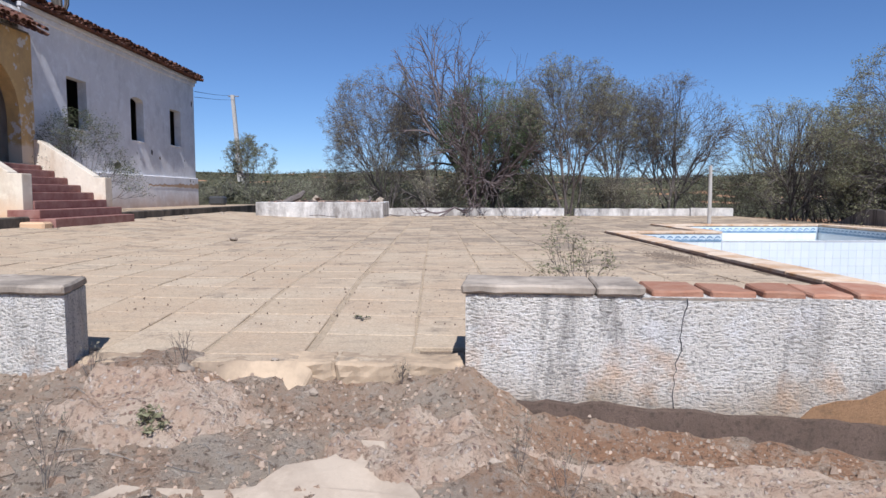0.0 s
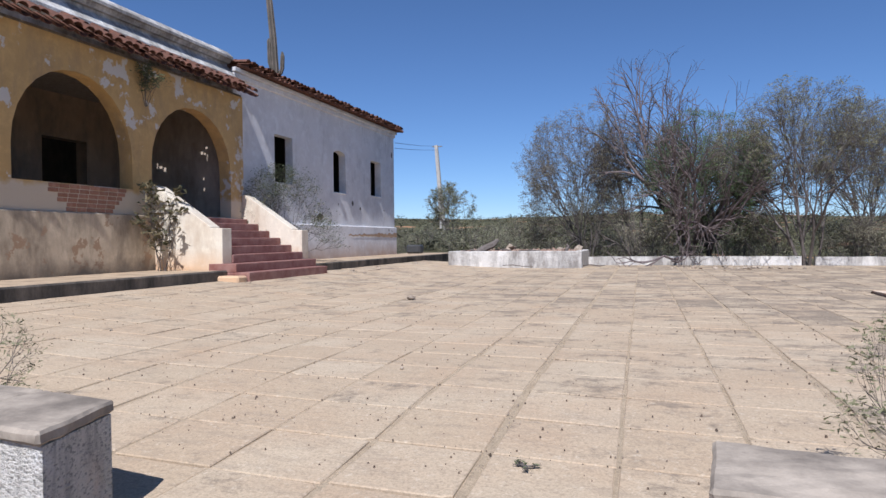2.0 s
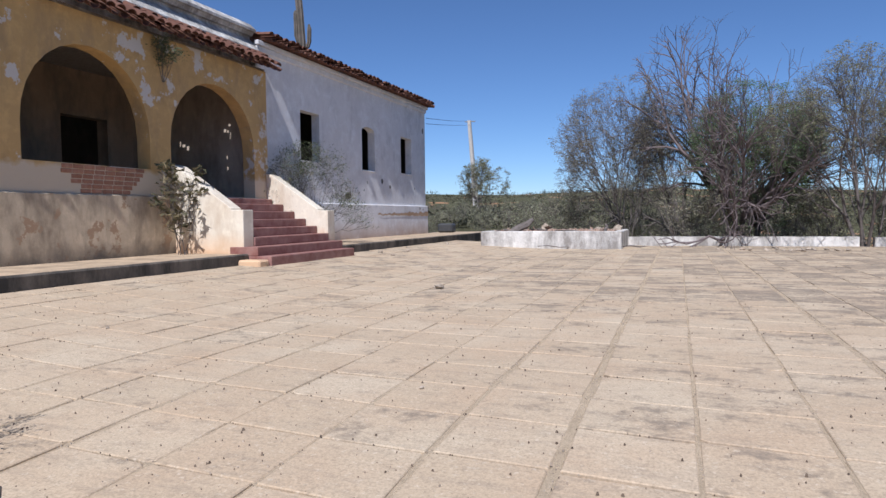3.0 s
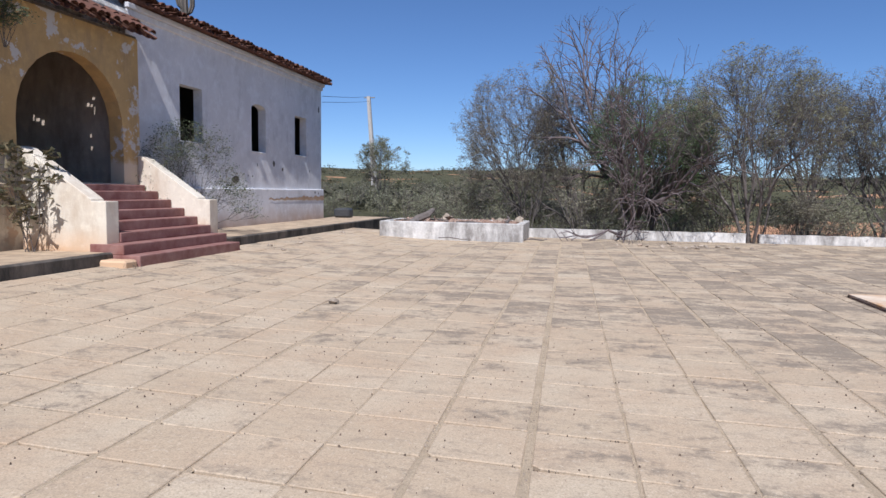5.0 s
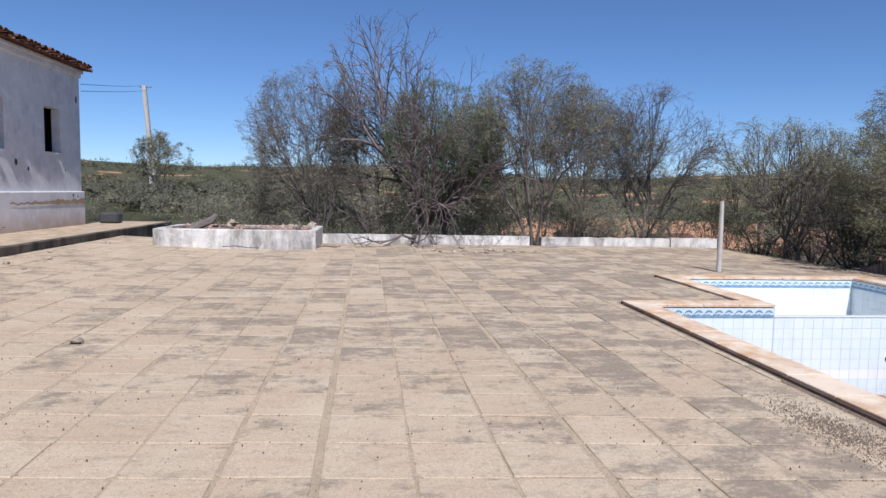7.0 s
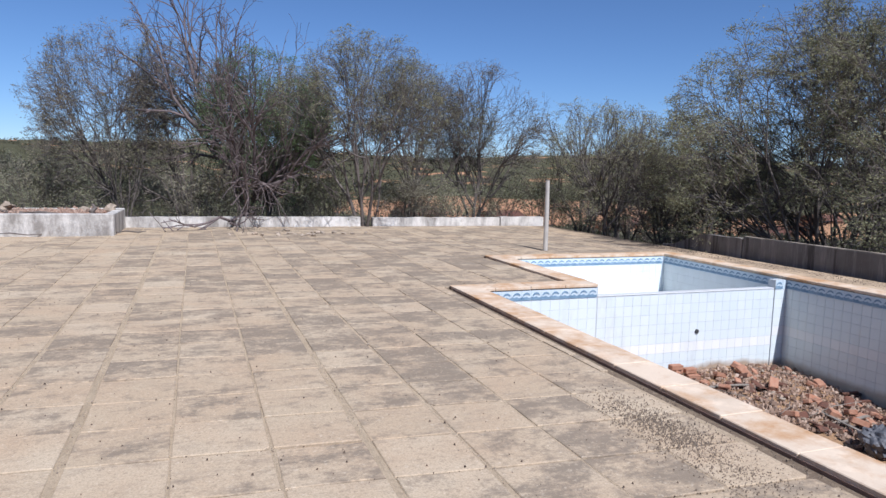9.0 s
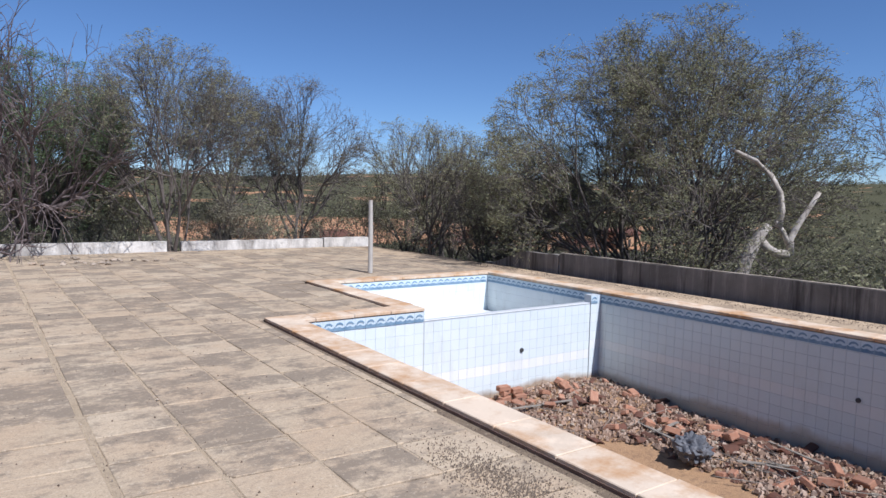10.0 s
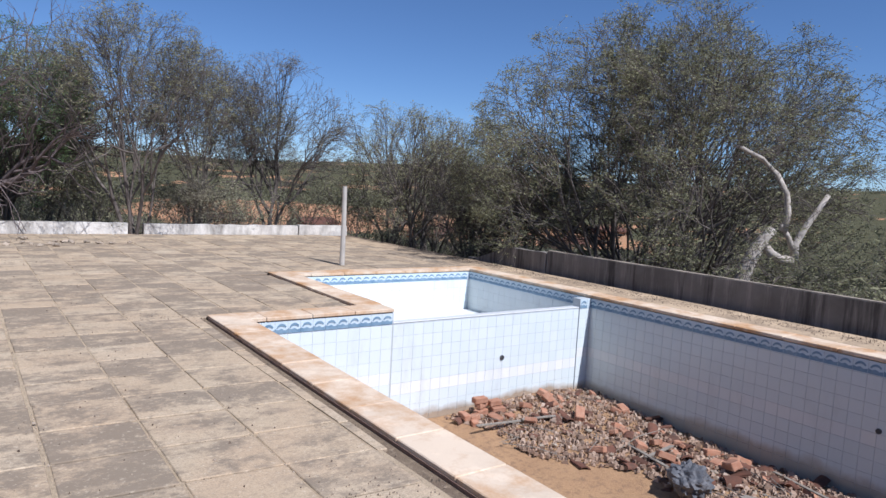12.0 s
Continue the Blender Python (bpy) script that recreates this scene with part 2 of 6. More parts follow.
WOODGREY = m_plain("grey_wood", (0.3, 0.27, 0.23), (0.2, 0.17, 0.14), 14.0, 0.85, 0.5)
POLEMAT = m_plain("pale_concrete_pole", (0.5, 0.47, 0.42), (0.4, 0.37, 0.33), 6.0)
WIRE = m_plain("dark_wire", (0.04, 0.04, 0.045), (0.05, 0.05, 0.05), 5.0)
BARK = m_plain("grey_brown_bark", (0.1, 0.085, 0.075), (0.17, 0.145, 0.13), 10.0, 0.95, 0.6)
BAREBARK = m_plain("pale_bare_bark", (0.2, 0.16, 0.155), (0.12, 0.095, 0.09), 8.0, 0.95, 0.5)
DEADWOOD = m_plain("bleached_dead_wood", (0.55, 0.5, 0.44), (0.3, 0.26, 0.22), 7.0, 0.9, 0.6)
LEAF = m_leaf("dusty_green_leaf", (0.19, 0.19, 0.105), (0.33, 0.32, 0.19))
LEAFY = m_leaf("yellow_green_leaf", (0.24, 0.24, 0.13), (0.4, 0.38, 0.22))
LEAFD = m_leaf("dark_shrub_leaf", (0.08, 0.1, 0.05), (0.17, 0.19, 0.1))
LEAFB = m_leaf("grey_brown_twig_leaf", (0.2, 0.185, 0.135), (0.33, 0.3, 0.21))
LEAFSCRUB = m_leaf("pale_scrub_leaf", (0.22, 0.23, 0.14), (0.36, 0.35, 0.23))
STONE = m_plain("pale_stone", (0.5, 0.42, 0.33), (0.34, 0.26, 0.19), 9.0, 0.95, 0.6, per=0.6)
BLACK = m_plain("black_plastic", (0.035, 0.037, 0.04), (0.075, 0.075, 0.075), 20.0, 0.5, 0.5)
BLUEBAG = m_plain("pale_blue_plastic", (0.16, 0.22, 0.28), (0.3, 0.36, 0.4), 20.0, 0.5)


# ---- mesh helpers ----
def box(bm, x0, x1, y0, y1, z0, z1, m=None):
    vs = [bm.verts.new((x, y, z)) for z in (z0, z1) for y in (y0, y1) for x in (x0, x1)]
    if m:
        for v in vs:
            v.co = m @ v.co
    for f in ((0, 2, 3, 1), (4, 5, 7, 6), (0, 1, 5, 4), (2, 6, 7, 3), (0, 4, 6, 2), (1, 3, 7, 5)):
        bm.faces.new([vs[i] for i in f])
    return vs


def bevel(bm, w=0.01, seg=1):
    bmesh.ops.bevel(bm, geom=bm.edges[:], offset=w, segments=seg, affect="EDGES", profile=0.6)


def mesh_of(name, bm, material):
    me = bpy.data.meshes.new(name)
    bm.to_mesh(me)
    bm.free()
    me.materials.append(material)
    return me


def part(name, bm, material, parent=None, label=""):
    ob = new(name, mesh_of(name, bm, material))
    ob.parent = parent
    return tagged(ob, label)


def structure(name, bm, material, label=""):
    return tagged(part(name, bm, material), label, kind="structure")


def thing(name, label, category, at=(0, 0, 0), group="", turn=0.0):
    ob = new(name)
    ob.matrix_basis = pose(*at, 0, 0, turn)
    ob.empty_display_size = 0.1
    return tagged(ob, label, category, group)


def roughen(bm, amount, scale=3.0, seed=0.0):
    for v in bm.verts:
        v.co += Vector(noise.noise_vector(v.co * scale + Vector((seed, seed, seed)))) * amount


def boxpart(name, dims, material, parent=None, label="", w=0.01):
    bm = bmesh.new()
    box(bm, *dims)
    if w:
        bevel(bm, w)
    return part(name, bm, material, parent, label)


def wall_strip(bm, a, b, thick, z0, z1, step=0.12, ragged=0.0, seed=0.0):
    """A wall along a line from a to b (its near face), thick to its left, with an uneven top."""
    a, b = Vector((*a, 0)), Vector((*b, 0))
    d = (b - a)
    n = max(1, int(d.length / step))
    left = Vector((-d.y, d.x, 0)).normalized() * thick
    rows = []
    for i in range(n + 1):
        p = a + d * (i / n)
        top = z1 + ragged * noise.noise(Vector((i * step * 3, seed, 0)))
        rows.append([bm.verts.new(q) for q in ((p.x, p.y, z0), (p.x, p.y, (z0 + z1) / 2), (p.x, p.y, top), (p.x + left.x, p.y + left.y, top), (p.x + left.x, p.y + left.y, z0))])
    for r, s in zip(rows, rows[1:]):
        for k in range(5):
            bm.faces.new((r[k], s[k], s[(k + 1) % 5], r[(k + 1) % 5]))
    bm.faces.new(rows[0])
    bm.faces.new(rows[-1][::-1])
    bmesh.ops.recalc_face_normals(bm, faces=bm.faces[:])


# ---- ground ----
def ss(v, a, b):
    t = min(1.0, max(0.0, (v - a) / (b - a)))
    return t * t * (3 - 2 * t)


def terrace_z(x, y=10.0):
    """The paving rises to the house and sinks a little at the gate."""
    return 0.043 * max(0.0, -x - 4.0) - 0.065 * ss(6.4 - y, 0.0, 2.4)


def line(*spans):
    out = []
    for a, b, s in spans:
        out += list(np.arange(a, b - 1e-6, s))
    return out


def ramp_out(a, s, grow, end):
    out = []
    while a < end:
        out.append(a)
        a += s
        s *= grow
    return out




def ground_z(x, y):
    p = Vector((x, y, 0))
    if -8.3 < x < 10.35 and 3.98 < y < 24.1:
        return -2.4
    if y < 4.02 and -30 < x < 14:
        # the bank in front of the gate
        f = min(y, 3.8)
        z = -0.155 + 0.035 * ss(-x, 0.5, 1.2) + 0.035 * math.exp(-((f - 3.72) / 0.16) ** 2) - 0.2 * max(-0.6, 3.75 - f) * (1 if y > 0 else 0) - (0.72 if y <= 0 else 0) - 0.15 * ss(x, 0.27, 0.7) - 0.03 * ss(x, 0.9, 2.5)
        if y < 0:
            z -= 0.02 * min(10, -y)
        z += 0.085 * math.exp(-((y - 3.05 + 0.17 * x) / 0.09) ** 2) * ss(x, 0.15, 0.5)
        lump = noise.noise(p * 1.3) * 0.07 + noise.noise(p * 4.5) * 0.045 + noise.noise(p * 13) * 0.032
        return z + lump
    z = -0.15 + noise.noise(p * 0.4) * 0.12 + noise.noise(p * 1.7) * 0.05
    r = math.hypot(x, y - 10)
    # a valley to the north-east and east
    east = ss(x + 0.25 * (y - 24), 1.0, 16.0)
    drop = max(ss(x, 10.4, 17.0), ss(y, 24.5, 38.0) * (0.25 + 0.75 * east))
    z -= 2.3 * drop * ss(x, -8.0, 6.0)
    z += 0.9 * ss(-x, -2.0, 12.0) * ss(y, 26.0, 60.0)
    z -= 6.0 * ss(r, 30, 110) * east
    hills = 0.5 + 0.5 * noise.noise(Vector((x / 260 + 3.1, y / 260, 0)))
    z += ss(r, 120, 420) * (3.0 + 6.0 * east + 14.0 * hills * (1.25 - 0.25 * east)) * min(1.6, r / 400)
    z += ss(r, 500, 1600) * 9
    z += noise.noise(p * 0.05) * 1.2 * ss(r, 60, 150)
    return z


def build_ground():
    xs = [-v for v in ramp_out(9.0, 0.4, 1.09, 2600)][::-1] + line((-8.6, -3.4, 0.3), (-3.4, 3.6, 0.055), (3.6, 10.2, 0.25)) + [10.36] + line((10.5, 20, 0.4)) + ramp_out(20.0, 0.5, 1.09, 2600)
    ys = [-v for v in ramp_out(1.0, 0.3, 1.12, 2600)][::-1] + line((-0.8, 1.2, 0.2), (1.2, 3.96, 0.05)) + [3.96, 4.0] + line((4.4, 24.0, 0.6)) + [24.05, 24.15] + line((24.5, 40, 0.5)) + ramp_out(40.0, 0.8, 1.09, 2600)
    nx, ny = len(xs), len(ys)
    verts = [(x, y, ground_z(x, y)) for y in ys for x in xs]
    faces = [(j * nx + i, j * nx + i + 1, (j + 1) * nx + i + 1, (j + 1) * nx + i) for j in range(ny - 1) for i in range(nx - 1)]
    me = bpy.data.meshes.new("ground")
    me.from_pydata(verts, [], faces)
    me.materials.append(GROUND)
    me.polygons.foreach_set("use_smooth", [True] * len(faces))
    tagged(new("ground", me), "dry reddish earth running into olive scrub hills", kind="structure")


build_ground()

# ---- terrace bed, pool shell ----
PX0, PX1, KX0 = 3.66, 9.05, 5.5      # inner faces of the pool: west, east; west of the small pool
PY0, PY1, KY1 = 4.9, 13.42, 16.5     # inner faces: south, the step, north of the small pool
CW = 0.34                            # coping width
beds = [(-4.0, PX0 - 0.02, 6.4, 24.3, -0.02), (PX0 - 0.02, KX0 - 0.02, PY1 + 0.02, 24.3, -0.02), (KX0 - 0.02, 10.4, KY1 + 0.02, 24.3, -0.02), (PX1 + 0.02, 10.4, 4.1, KY1 + 0.02, -0.02), (PX0 - 0.02, PX1 + 0.02, 4.1, PY0 - 0.02, -0.02), (-1.6, 0.25, 3.8, 4.02, -0.08), (-8.6, -4.0, 5.2, 24.3, -0.02)]
beds += [(-4.0, PX0 - 0.02, 4.02 + k * 0.2975, 4.02 + (k + 1) * 0.2975, -0.02) for k in range(8)]
for x0, x1, y0, y1, top in beds:
    bm = bmesh.new()
    for v in box(bm, x0, x1, y0, y1, -0.6, top):
        if v.co.z > -0.1 and top > -0.05:
            v.co.z += terrace_z(v.co.x, v.co.y)
    structure("terrace_bed", bm, BEDDARK, "sand and gravel bed under the terrace slabs")

# ---- front edge of the terrace ----
bm = bmesh.new()
for i in range(3):
    box(bm, -1.6 + i * 0.64, -0.963 + i * 0.64, 3.75 + 0.006 * (i % 2), 3.98, -0.5, -0.064)
bevel(bm, 0.014)
bmesh.ops.subdivide_edges(bm, edges=bm.edges[:], cuts=16, use_grid_fill=True)
roughen(bm, 0.012, 6)
roughen(bm, 0.012, 19, 3.0)
roughen(bm, 0.006, 47, 5.0)
EDGE = structure("terrace_edge", bm, CONCRETE, "worn concrete edge of the terrace at the gate")

RW_A, RW_B = (0.3, 3.72), (6.3, 3.12)
LW_A, LW_B = (-8.2, 4.6), (-1.54, 3.65)


def skew(bm, a, b):
    """The west wall ends in a slanting face."""
    if b is LW_B:
        u = Vector((b[0] - a[0], b[1] - a[1], 0)).normalized()
        for v in bm.verts:
            q = v.co - Vector((*b, v.co.z))
            back = q.dot(Vector((-u.y, u.x, 0)))
            v.co -= u * back * 0.43 * ss(q.dot(u), -0.9, 0.0)


def low_wall(name, a, b, z1, capped, label):
    bm = bmesh.new()
    wall_strip(bm, a, b, 0.34, -0.75, z1, 0.1)
    skew(bm, a, b)
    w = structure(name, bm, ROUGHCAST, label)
    d = Vector((b[0] - a[0], b[1] - a[1], 0))
    ang = math.degrees(math.atan2(d.y, d.x))
    for s, e in capped:
        bm = bmesh.new()
        x = s
        while x < e - 0.05:
            x2 = min(e, x + 0.62)
            box(bm, x, x2 - 0.006, -0.02, 0.36, z1, z1 + 0.045)
            x = x2
        if b is LW_B:
            for v in bm.verts:
                if v.co.x > e - 0.02:
                    v.co.x -= v.co.y * 0.43
        bevel(bm, 0.01)
        bmesh.ops.subdivide_edges(bm, edges=bm.edges[:], cuts=7, use_grid_fill=True)
        roughen(bm, 0.004, 5)
        roughen(bm, 0.006, 25, 4.0)
        cap = part("coping", bm, CAP, w, "grey weathered mortar coping")
        cap.matrix_basis = pose(a[0], a[1], 0.002, 0, 0, ang)
    return w, ang


wall_r, ang_r = low_wall("wall_gate_east", RW_A, RW_B, 0.275, [(-0.02, 0.82)], "low white roughcast garden wall, coping lost along most of it")
wall_l, ang_l = low_wall("wall_gate_west", LW_A, LW_B, 0.275, [(0.0, 6.74)], "low white roughcast garden wall with grey coping")

# ---- far wall, east wall ----
bm = bmesh.new()
wall_strip(bm, (-2.3, 24.05), (4.32, 24.05), 0.22, -0.5, 0.27, 0.2, 0.02)
wall_strip(bm, (4.68, 24.05), (8.72, 24.05), 0.22, -0.5, 0.25, 0.2, 0.02, 7)
structure("wall_north", bm, WHITEWASH, "low whitewashed boundary wall with peeling plaster")
bm = bmesh.new()
wall_strip(bm, (8.76, 24.05), (10.25, 24.05), 0.22, -0.5, 0.27, 0.2, 0.02, 4)
structure("wall_north_end", bm, WHITEWASH, "low whitewashed boundary wall with peeling plaster")
bm = bmesh.new()
wall_strip(bm, (10.5, 1.0), (10.5, 15.9), -0.16, -1.2, 0.42, 0.3, 0.02)
structure("wall_east", bm, DARKWALL, "low boundary wall stained black, thin pale top edge")
bm = bmesh.new()
wall_strip(bm, (10.5, 15.94), (10.45, 18.4), -0.16, -1.2, 0.38, 0.2, 0.02)
for v in bm.verts:
    if v.co.z > 0:
        v.co.z -= 0.36 * ss(v.co.y, 16.9, 18.3)
structure("wall_east_broken", bm, DARKWALL, "sloping broken end of the black boundary wall")

# ---- pool ----
def pool_face(name, origin, u, length, top, bottom, parent):
    """A tiled face: origin at its top, u the unit vector along it; normal is to the right of u. Tiles 15 cm, in courses."""
    u = Vector(u)
    nrm = Vector((u.y, -u.x, 0))
    t = 0.152
    rows = int((top - bottom) / t + 0.999)
    cols = int(length / t + 0.999)
    big = {}
    for j in range(rows):
        kind = "wave" if j == 0 and top > -0.05 else ("white" if j == 5 or j == 6 and bottom > -1.0 else "blue")
        for i in range(cols):
            x0, x1 = i * t, min(length, (i + 1) * t) - 0.0022
            z1, z0 = top - j * t, max(bottom, top - (j + 1) * t) + 0.0022
            if x1 - x0 < 0.02 or z1 - z0 < 0.02:
                continue
            o = Vector(origin)
            if name == "d" and x1 - x0 > 0.149 and z1 - z0 > 0.147:
                TILES.append((kind, o + u * x0 + nrm * (random.random() * 0.001) + Vector((0, 0, z0 - o.z))))
                continue
            bmk = big.setdefault(kind, bmesh.new())
            out = 0.002 + random.random() * 0.001
            p = [o + u * a + nrm * c + Vector((0, 0, b - o.z)) for a, b, c in ((x0, z0, 0), (x1, z0, 0), (x1, z1, 0), (x0, z1, 0), (x0 + .001, z0 + .001, out), (x1 - .001, z0 + .001, out), (x1 - .001, z1 - .001, out), (x0 + .001, z1 - .001, out))]
            v = [bmk.verts.new(q) for q in p]
            for f in ((4, 5, 6, 7), (0, 1, 5, 4), (1, 2, 6, 5), (2, 3, 7, 6), (3, 0, 4, 7)):
                bmk.faces.new([v[k] for k in f])
    for kind, bmk in big.items():
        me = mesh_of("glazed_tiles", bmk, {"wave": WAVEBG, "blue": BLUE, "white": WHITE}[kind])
        ob = new("glazed_tiles", me)
        ob.parent = parent
        tagged(ob, {"wave": "white tile border with blue waves", "blue": "pale blue square pool tiles", "white": "band of white pool tiles"}[kind], kind="stuff")
    if top > -0.05:
        # the wave motif, raised glaze: a blue foot and a curl on every tile
        bmw = bmesh.new()
        for i in range(int(length / t)):
            x = i * t
            foot = [(0, -0.14), (0.148, -0.14), (0.148, -0.095), (0.11, -0.105), (0.075, -0.085), (0.035, -0.098), (0, -0.082)]
            curl = [(0.015 + 0.062 * (1 - math.cos(a)), -0.088 + 0.06 * math.sin(a)) for a in np.linspace(0.25, 2.7, 7)]
            curl += [(0.03 + 0.048 * (1 - math.cos(a)), -0.09 + 0.035 * math.sin(a)) for a in np.linspace(2.7, 0.25, 7)]
            for poly in (foot, curl):
                bmw.faces.new([bmw.verts.new(Vector(origin) + u * (x + a) + nrm * 0.0085 + Vector((0, 0, b + top - origin[2] + 0.0))) for a, b in poly])
        ob = new("wave_border", mesh_of("wave_border", bmw, WAVE))
        ob.parent = parent
        tagged(ob, "blue painted wave motif on the border tiles", kind="stuff")


TILES = []
WAVEBG = m_plain("pale_border_glaze", (0.55, 0.66, 0.72), (0.62, 0.71, 0.76), 6.0, 0.3)
pool = tagged(new("swimming_pool"), "empty tiled swimming pool with stained stone coping", "swimming pool", kind="structure")


def shell(dims):
    return boxpart("pool_wall", dims, GROUT, pool, w=0)


DEEP, SHALLOW = -1.6, -0.75
shell((PX0 - 0.2, PX0, PY0 - 0.2, PY1 + 0.12, -2.0, -0.023))
shell((PX1, PX1 + 0.2, PY0 - 0.2, KY1 + 0.2, -2.0, -0.023))
shell((PX0, PX1, PY0 - 0.2, PY0, -2.0, -0.023))
shell((PX0, KX0, PY1, PY1 + 0.12, -2.0, -0.023))
shell((KX0, PX1, PY1, PY1 + 0.12, -2.0, -0.16))
shell((KX0 - 0.2, KX0, PY1 + 0.12, KY1 + 0.2, -2.0, -0.023))
shell((KX0, PX1, KY1, KY1 + 0.2, -2.0, -0.023))
boxpart("pool_floor", (PX0, PX1, PY0, PY1, -2.0, DEEP), SAND, pool, "sand covered pool floor", 0)
boxpart("pool_floor", (KX0, PX1, PY1 + 0.12, KY1, -1.9, SHALLOW), WHITE, pool, "white tiled floor of the small pool", 0)
pool_face("n", (PX0, PY1 - 0.001, -0.02), (1, 0, 0), KX0 - PX0, -0.024, DEEP, pool)
pool_face("d", (KX0, PY1 - 0.001, -0.2), (1, 0, 0), PX1 - KX0, -0.176, DEEP, pool)
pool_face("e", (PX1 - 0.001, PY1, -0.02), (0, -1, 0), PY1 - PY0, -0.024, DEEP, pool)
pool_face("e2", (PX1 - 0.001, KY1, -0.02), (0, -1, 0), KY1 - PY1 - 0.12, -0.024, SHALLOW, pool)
pool_face("w", (PX0 + 0.001, PY0, -0.02), (0, 1, 0), PY1 - PY0, -0.024, DEEP, pool)
pool_face("w2", (KX0 + 0.001, PY1 + 0.12, -0.02), (0, 1, 0), KY1 - PY1 - 0.12, -0.024, SHALLOW, pool)
pool_face("n2", (KX0, KY1 - 0.001, -0.02), (1, 0, 0), PX1 - KX0, -0.024, SHALLOW, pool)
pool_face("s", (PX1, PY0 + 0.001, -0.02), (-1, 0, 0), PX1 - PX0, -0.024, DEEP, pool)
boxpart("divider_top", (KX0, PX1, PY1 - 0.008, PY1 + 0.128, -0.16, -0.148), WHITE, pool, "white glazed top of the dividing wall", 0.003)
boxpart("pilaster", (PX1 - 0.24, PX1 - 0.0, PY1 - 0.02, PY1 + 0.13, -1.62, -0.023), GROUT, pool, "tiled pier at the end of the dividing wall", 0)
pool_face("p", (PX1 - 0.24, PY1 - 0.021, -0.02), (1, 0, 0), 0.238, -0.024, DEEP, pool)


def coping_run(a, b, side):
    """Stone slabs from a to b; side: unit vector from the inner edge outwards."""
    a, b, side = Vector((*a, 0)), Vector((*b, 0)), Vector((*side, 0))
    d = b - a
    k = max(1, round(d.length / 0.62))
    for i in range(k):
        bm = bmesh.new()
        p, q = a + d * (i / k), a + d * ((i + 1) / k) - d.normalized() * 0.006
        inner = -side * 0.02
        v = [bm.verts.new(w + Vector((0, 0, z))) for z in (-0.022, 0.022) for w in (p + inner, q + inner, q + side * CW, p + side * CW)]
        for f in ((0, 1, 2, 3), (4, 5, 6, 7), (0, 1, 5, 4), (1, 2, 6, 5), (2, 3, 7, 6), (3, 0, 4, 7)):
            bm.faces.new([v[j] for j in f])
        bmesh.ops.recalc_face_normals(bm, faces=bm.faces[:])
        bevel(bm, 0.006)
        s = part("coping_slab", bm, MARBLE, pool)
        s.location.z = 0.012 + random.uniform(-0.003, 0.003)


coping_run((PX0, PY0), (PX0, PY1), (-1, 0))
coping_run((PX0 - CW, PY1), (KX0, PY1), (0, 1))
coping_run((KX0, PY1 + CW), (KX0, KY1), (-1, 0))
coping_run((KX0 - CW, KY1), (PX1 + CW, KY1), (0, 1))
coping_run((PX1, KY1), (PX1, PY0), (1, 0))
coping_run((PX0 - CW, PY0), (PX1 + CW, PY0), (0, -1))

# the mortar bed that shows under the outer edge of the coping
COPEBED = m_plain("dark_coping_mortar", (0.3, 0.2, 0.15), (0.18, 0.12, 0.09), 6.0, 0.95, 0.6)
for dims in ((PX0 - CW - 0.007, PX0 - CW + 0.06, PY0 - CW, PY1 + CW, -0.03, -0.011), (PX0 - CW - 0.007, KX0 - CW, PY1 + CW - 0.06, PY1 + CW + 0.007, -0.03, -0.012), (KX0 - CW - 0.007, KX0 - CW + 0.06, PY1 + CW + 0.01, KY1 + CW, -0.03, -0.011), (KX0 - CW - 0.007, PX1 + CW, KY1 + CW - 0.06, KY1 + CW + 0.007, -0.03, -0.012)):
    boxpart("coping_bed", (*dims[:4], dims[4], 0.005), COPEBED, pool, "dark mortar bed under the coping", 0)

# ---- concrete strip and litter east of the pool ----
bm = bmesh.new()
for i in range(22):
    y = 3.6 + i * 0.92
    box(bm, 9.4, 10.1 if y > 18 else 10.34, y, y + 0.91, -0.03, -0.004)
bevel(bm, 0.006)
roughen(bm, 0.004, 4)
structure("pavement_east", bm, CONCRETE, "cracked concrete strip beside the pool")

# ---- house ----
HX = -9.48    # face of the white wing
PXF = -9.2    # face of the arcade
HN, HS = 26.25, 15.9
FLOORZ = 1.4


def cut_wall(x0, x1, y0, y1, z0, z1, holes, name, material, label, parent=None):
    """A wall lying along y, with openings; holes: (ya, yb, za, zb, rise) with an arched head when rise is above 0."""
    bm = bmesh.new()
    ring = [(y0, z0), (y1, z0), (y1, z1), (y0, z1)]
    loops = [ring]
    for ya, yb, za, zb, rise in holes:
        n = 14 if rise else 1
        pts = [(ya, za), (ya, zb)]
        if rise:
            c, h = (ya + yb) / 2, (yb - ya) / 2
            pts += [(c - h * math.cos(math.pi * k / n), zb + rise * math.sin(math.pi * k / n)) for k in range(1, n)]
        pts += [(yb, zb), (yb, za)]
        loops.append(pts)
    edges = []
    for pts in loops:
        v = [bm.verts.new((x0, y, z)) for y, z in pts]
        edges += [bm.edges.new((v[i], v[(i + 1) % len(v)])) for i in range(len(v))]
    bmesh.ops.triangle_fill(bm, use_beauty=True, use_dissolve=False, edges=edges)
    res = bmesh.ops.extrude_face_region(bm, geom=bm.faces[:])
    for v in res["geom"]:
        if isinstance(v, bmesh.types.BMVert):
            v.co.x = x1
    bmesh.ops.recalc_face_normals(bm, faces=bm.faces[:])
    ob = part(name, bm, material, parent, label)
    return ob


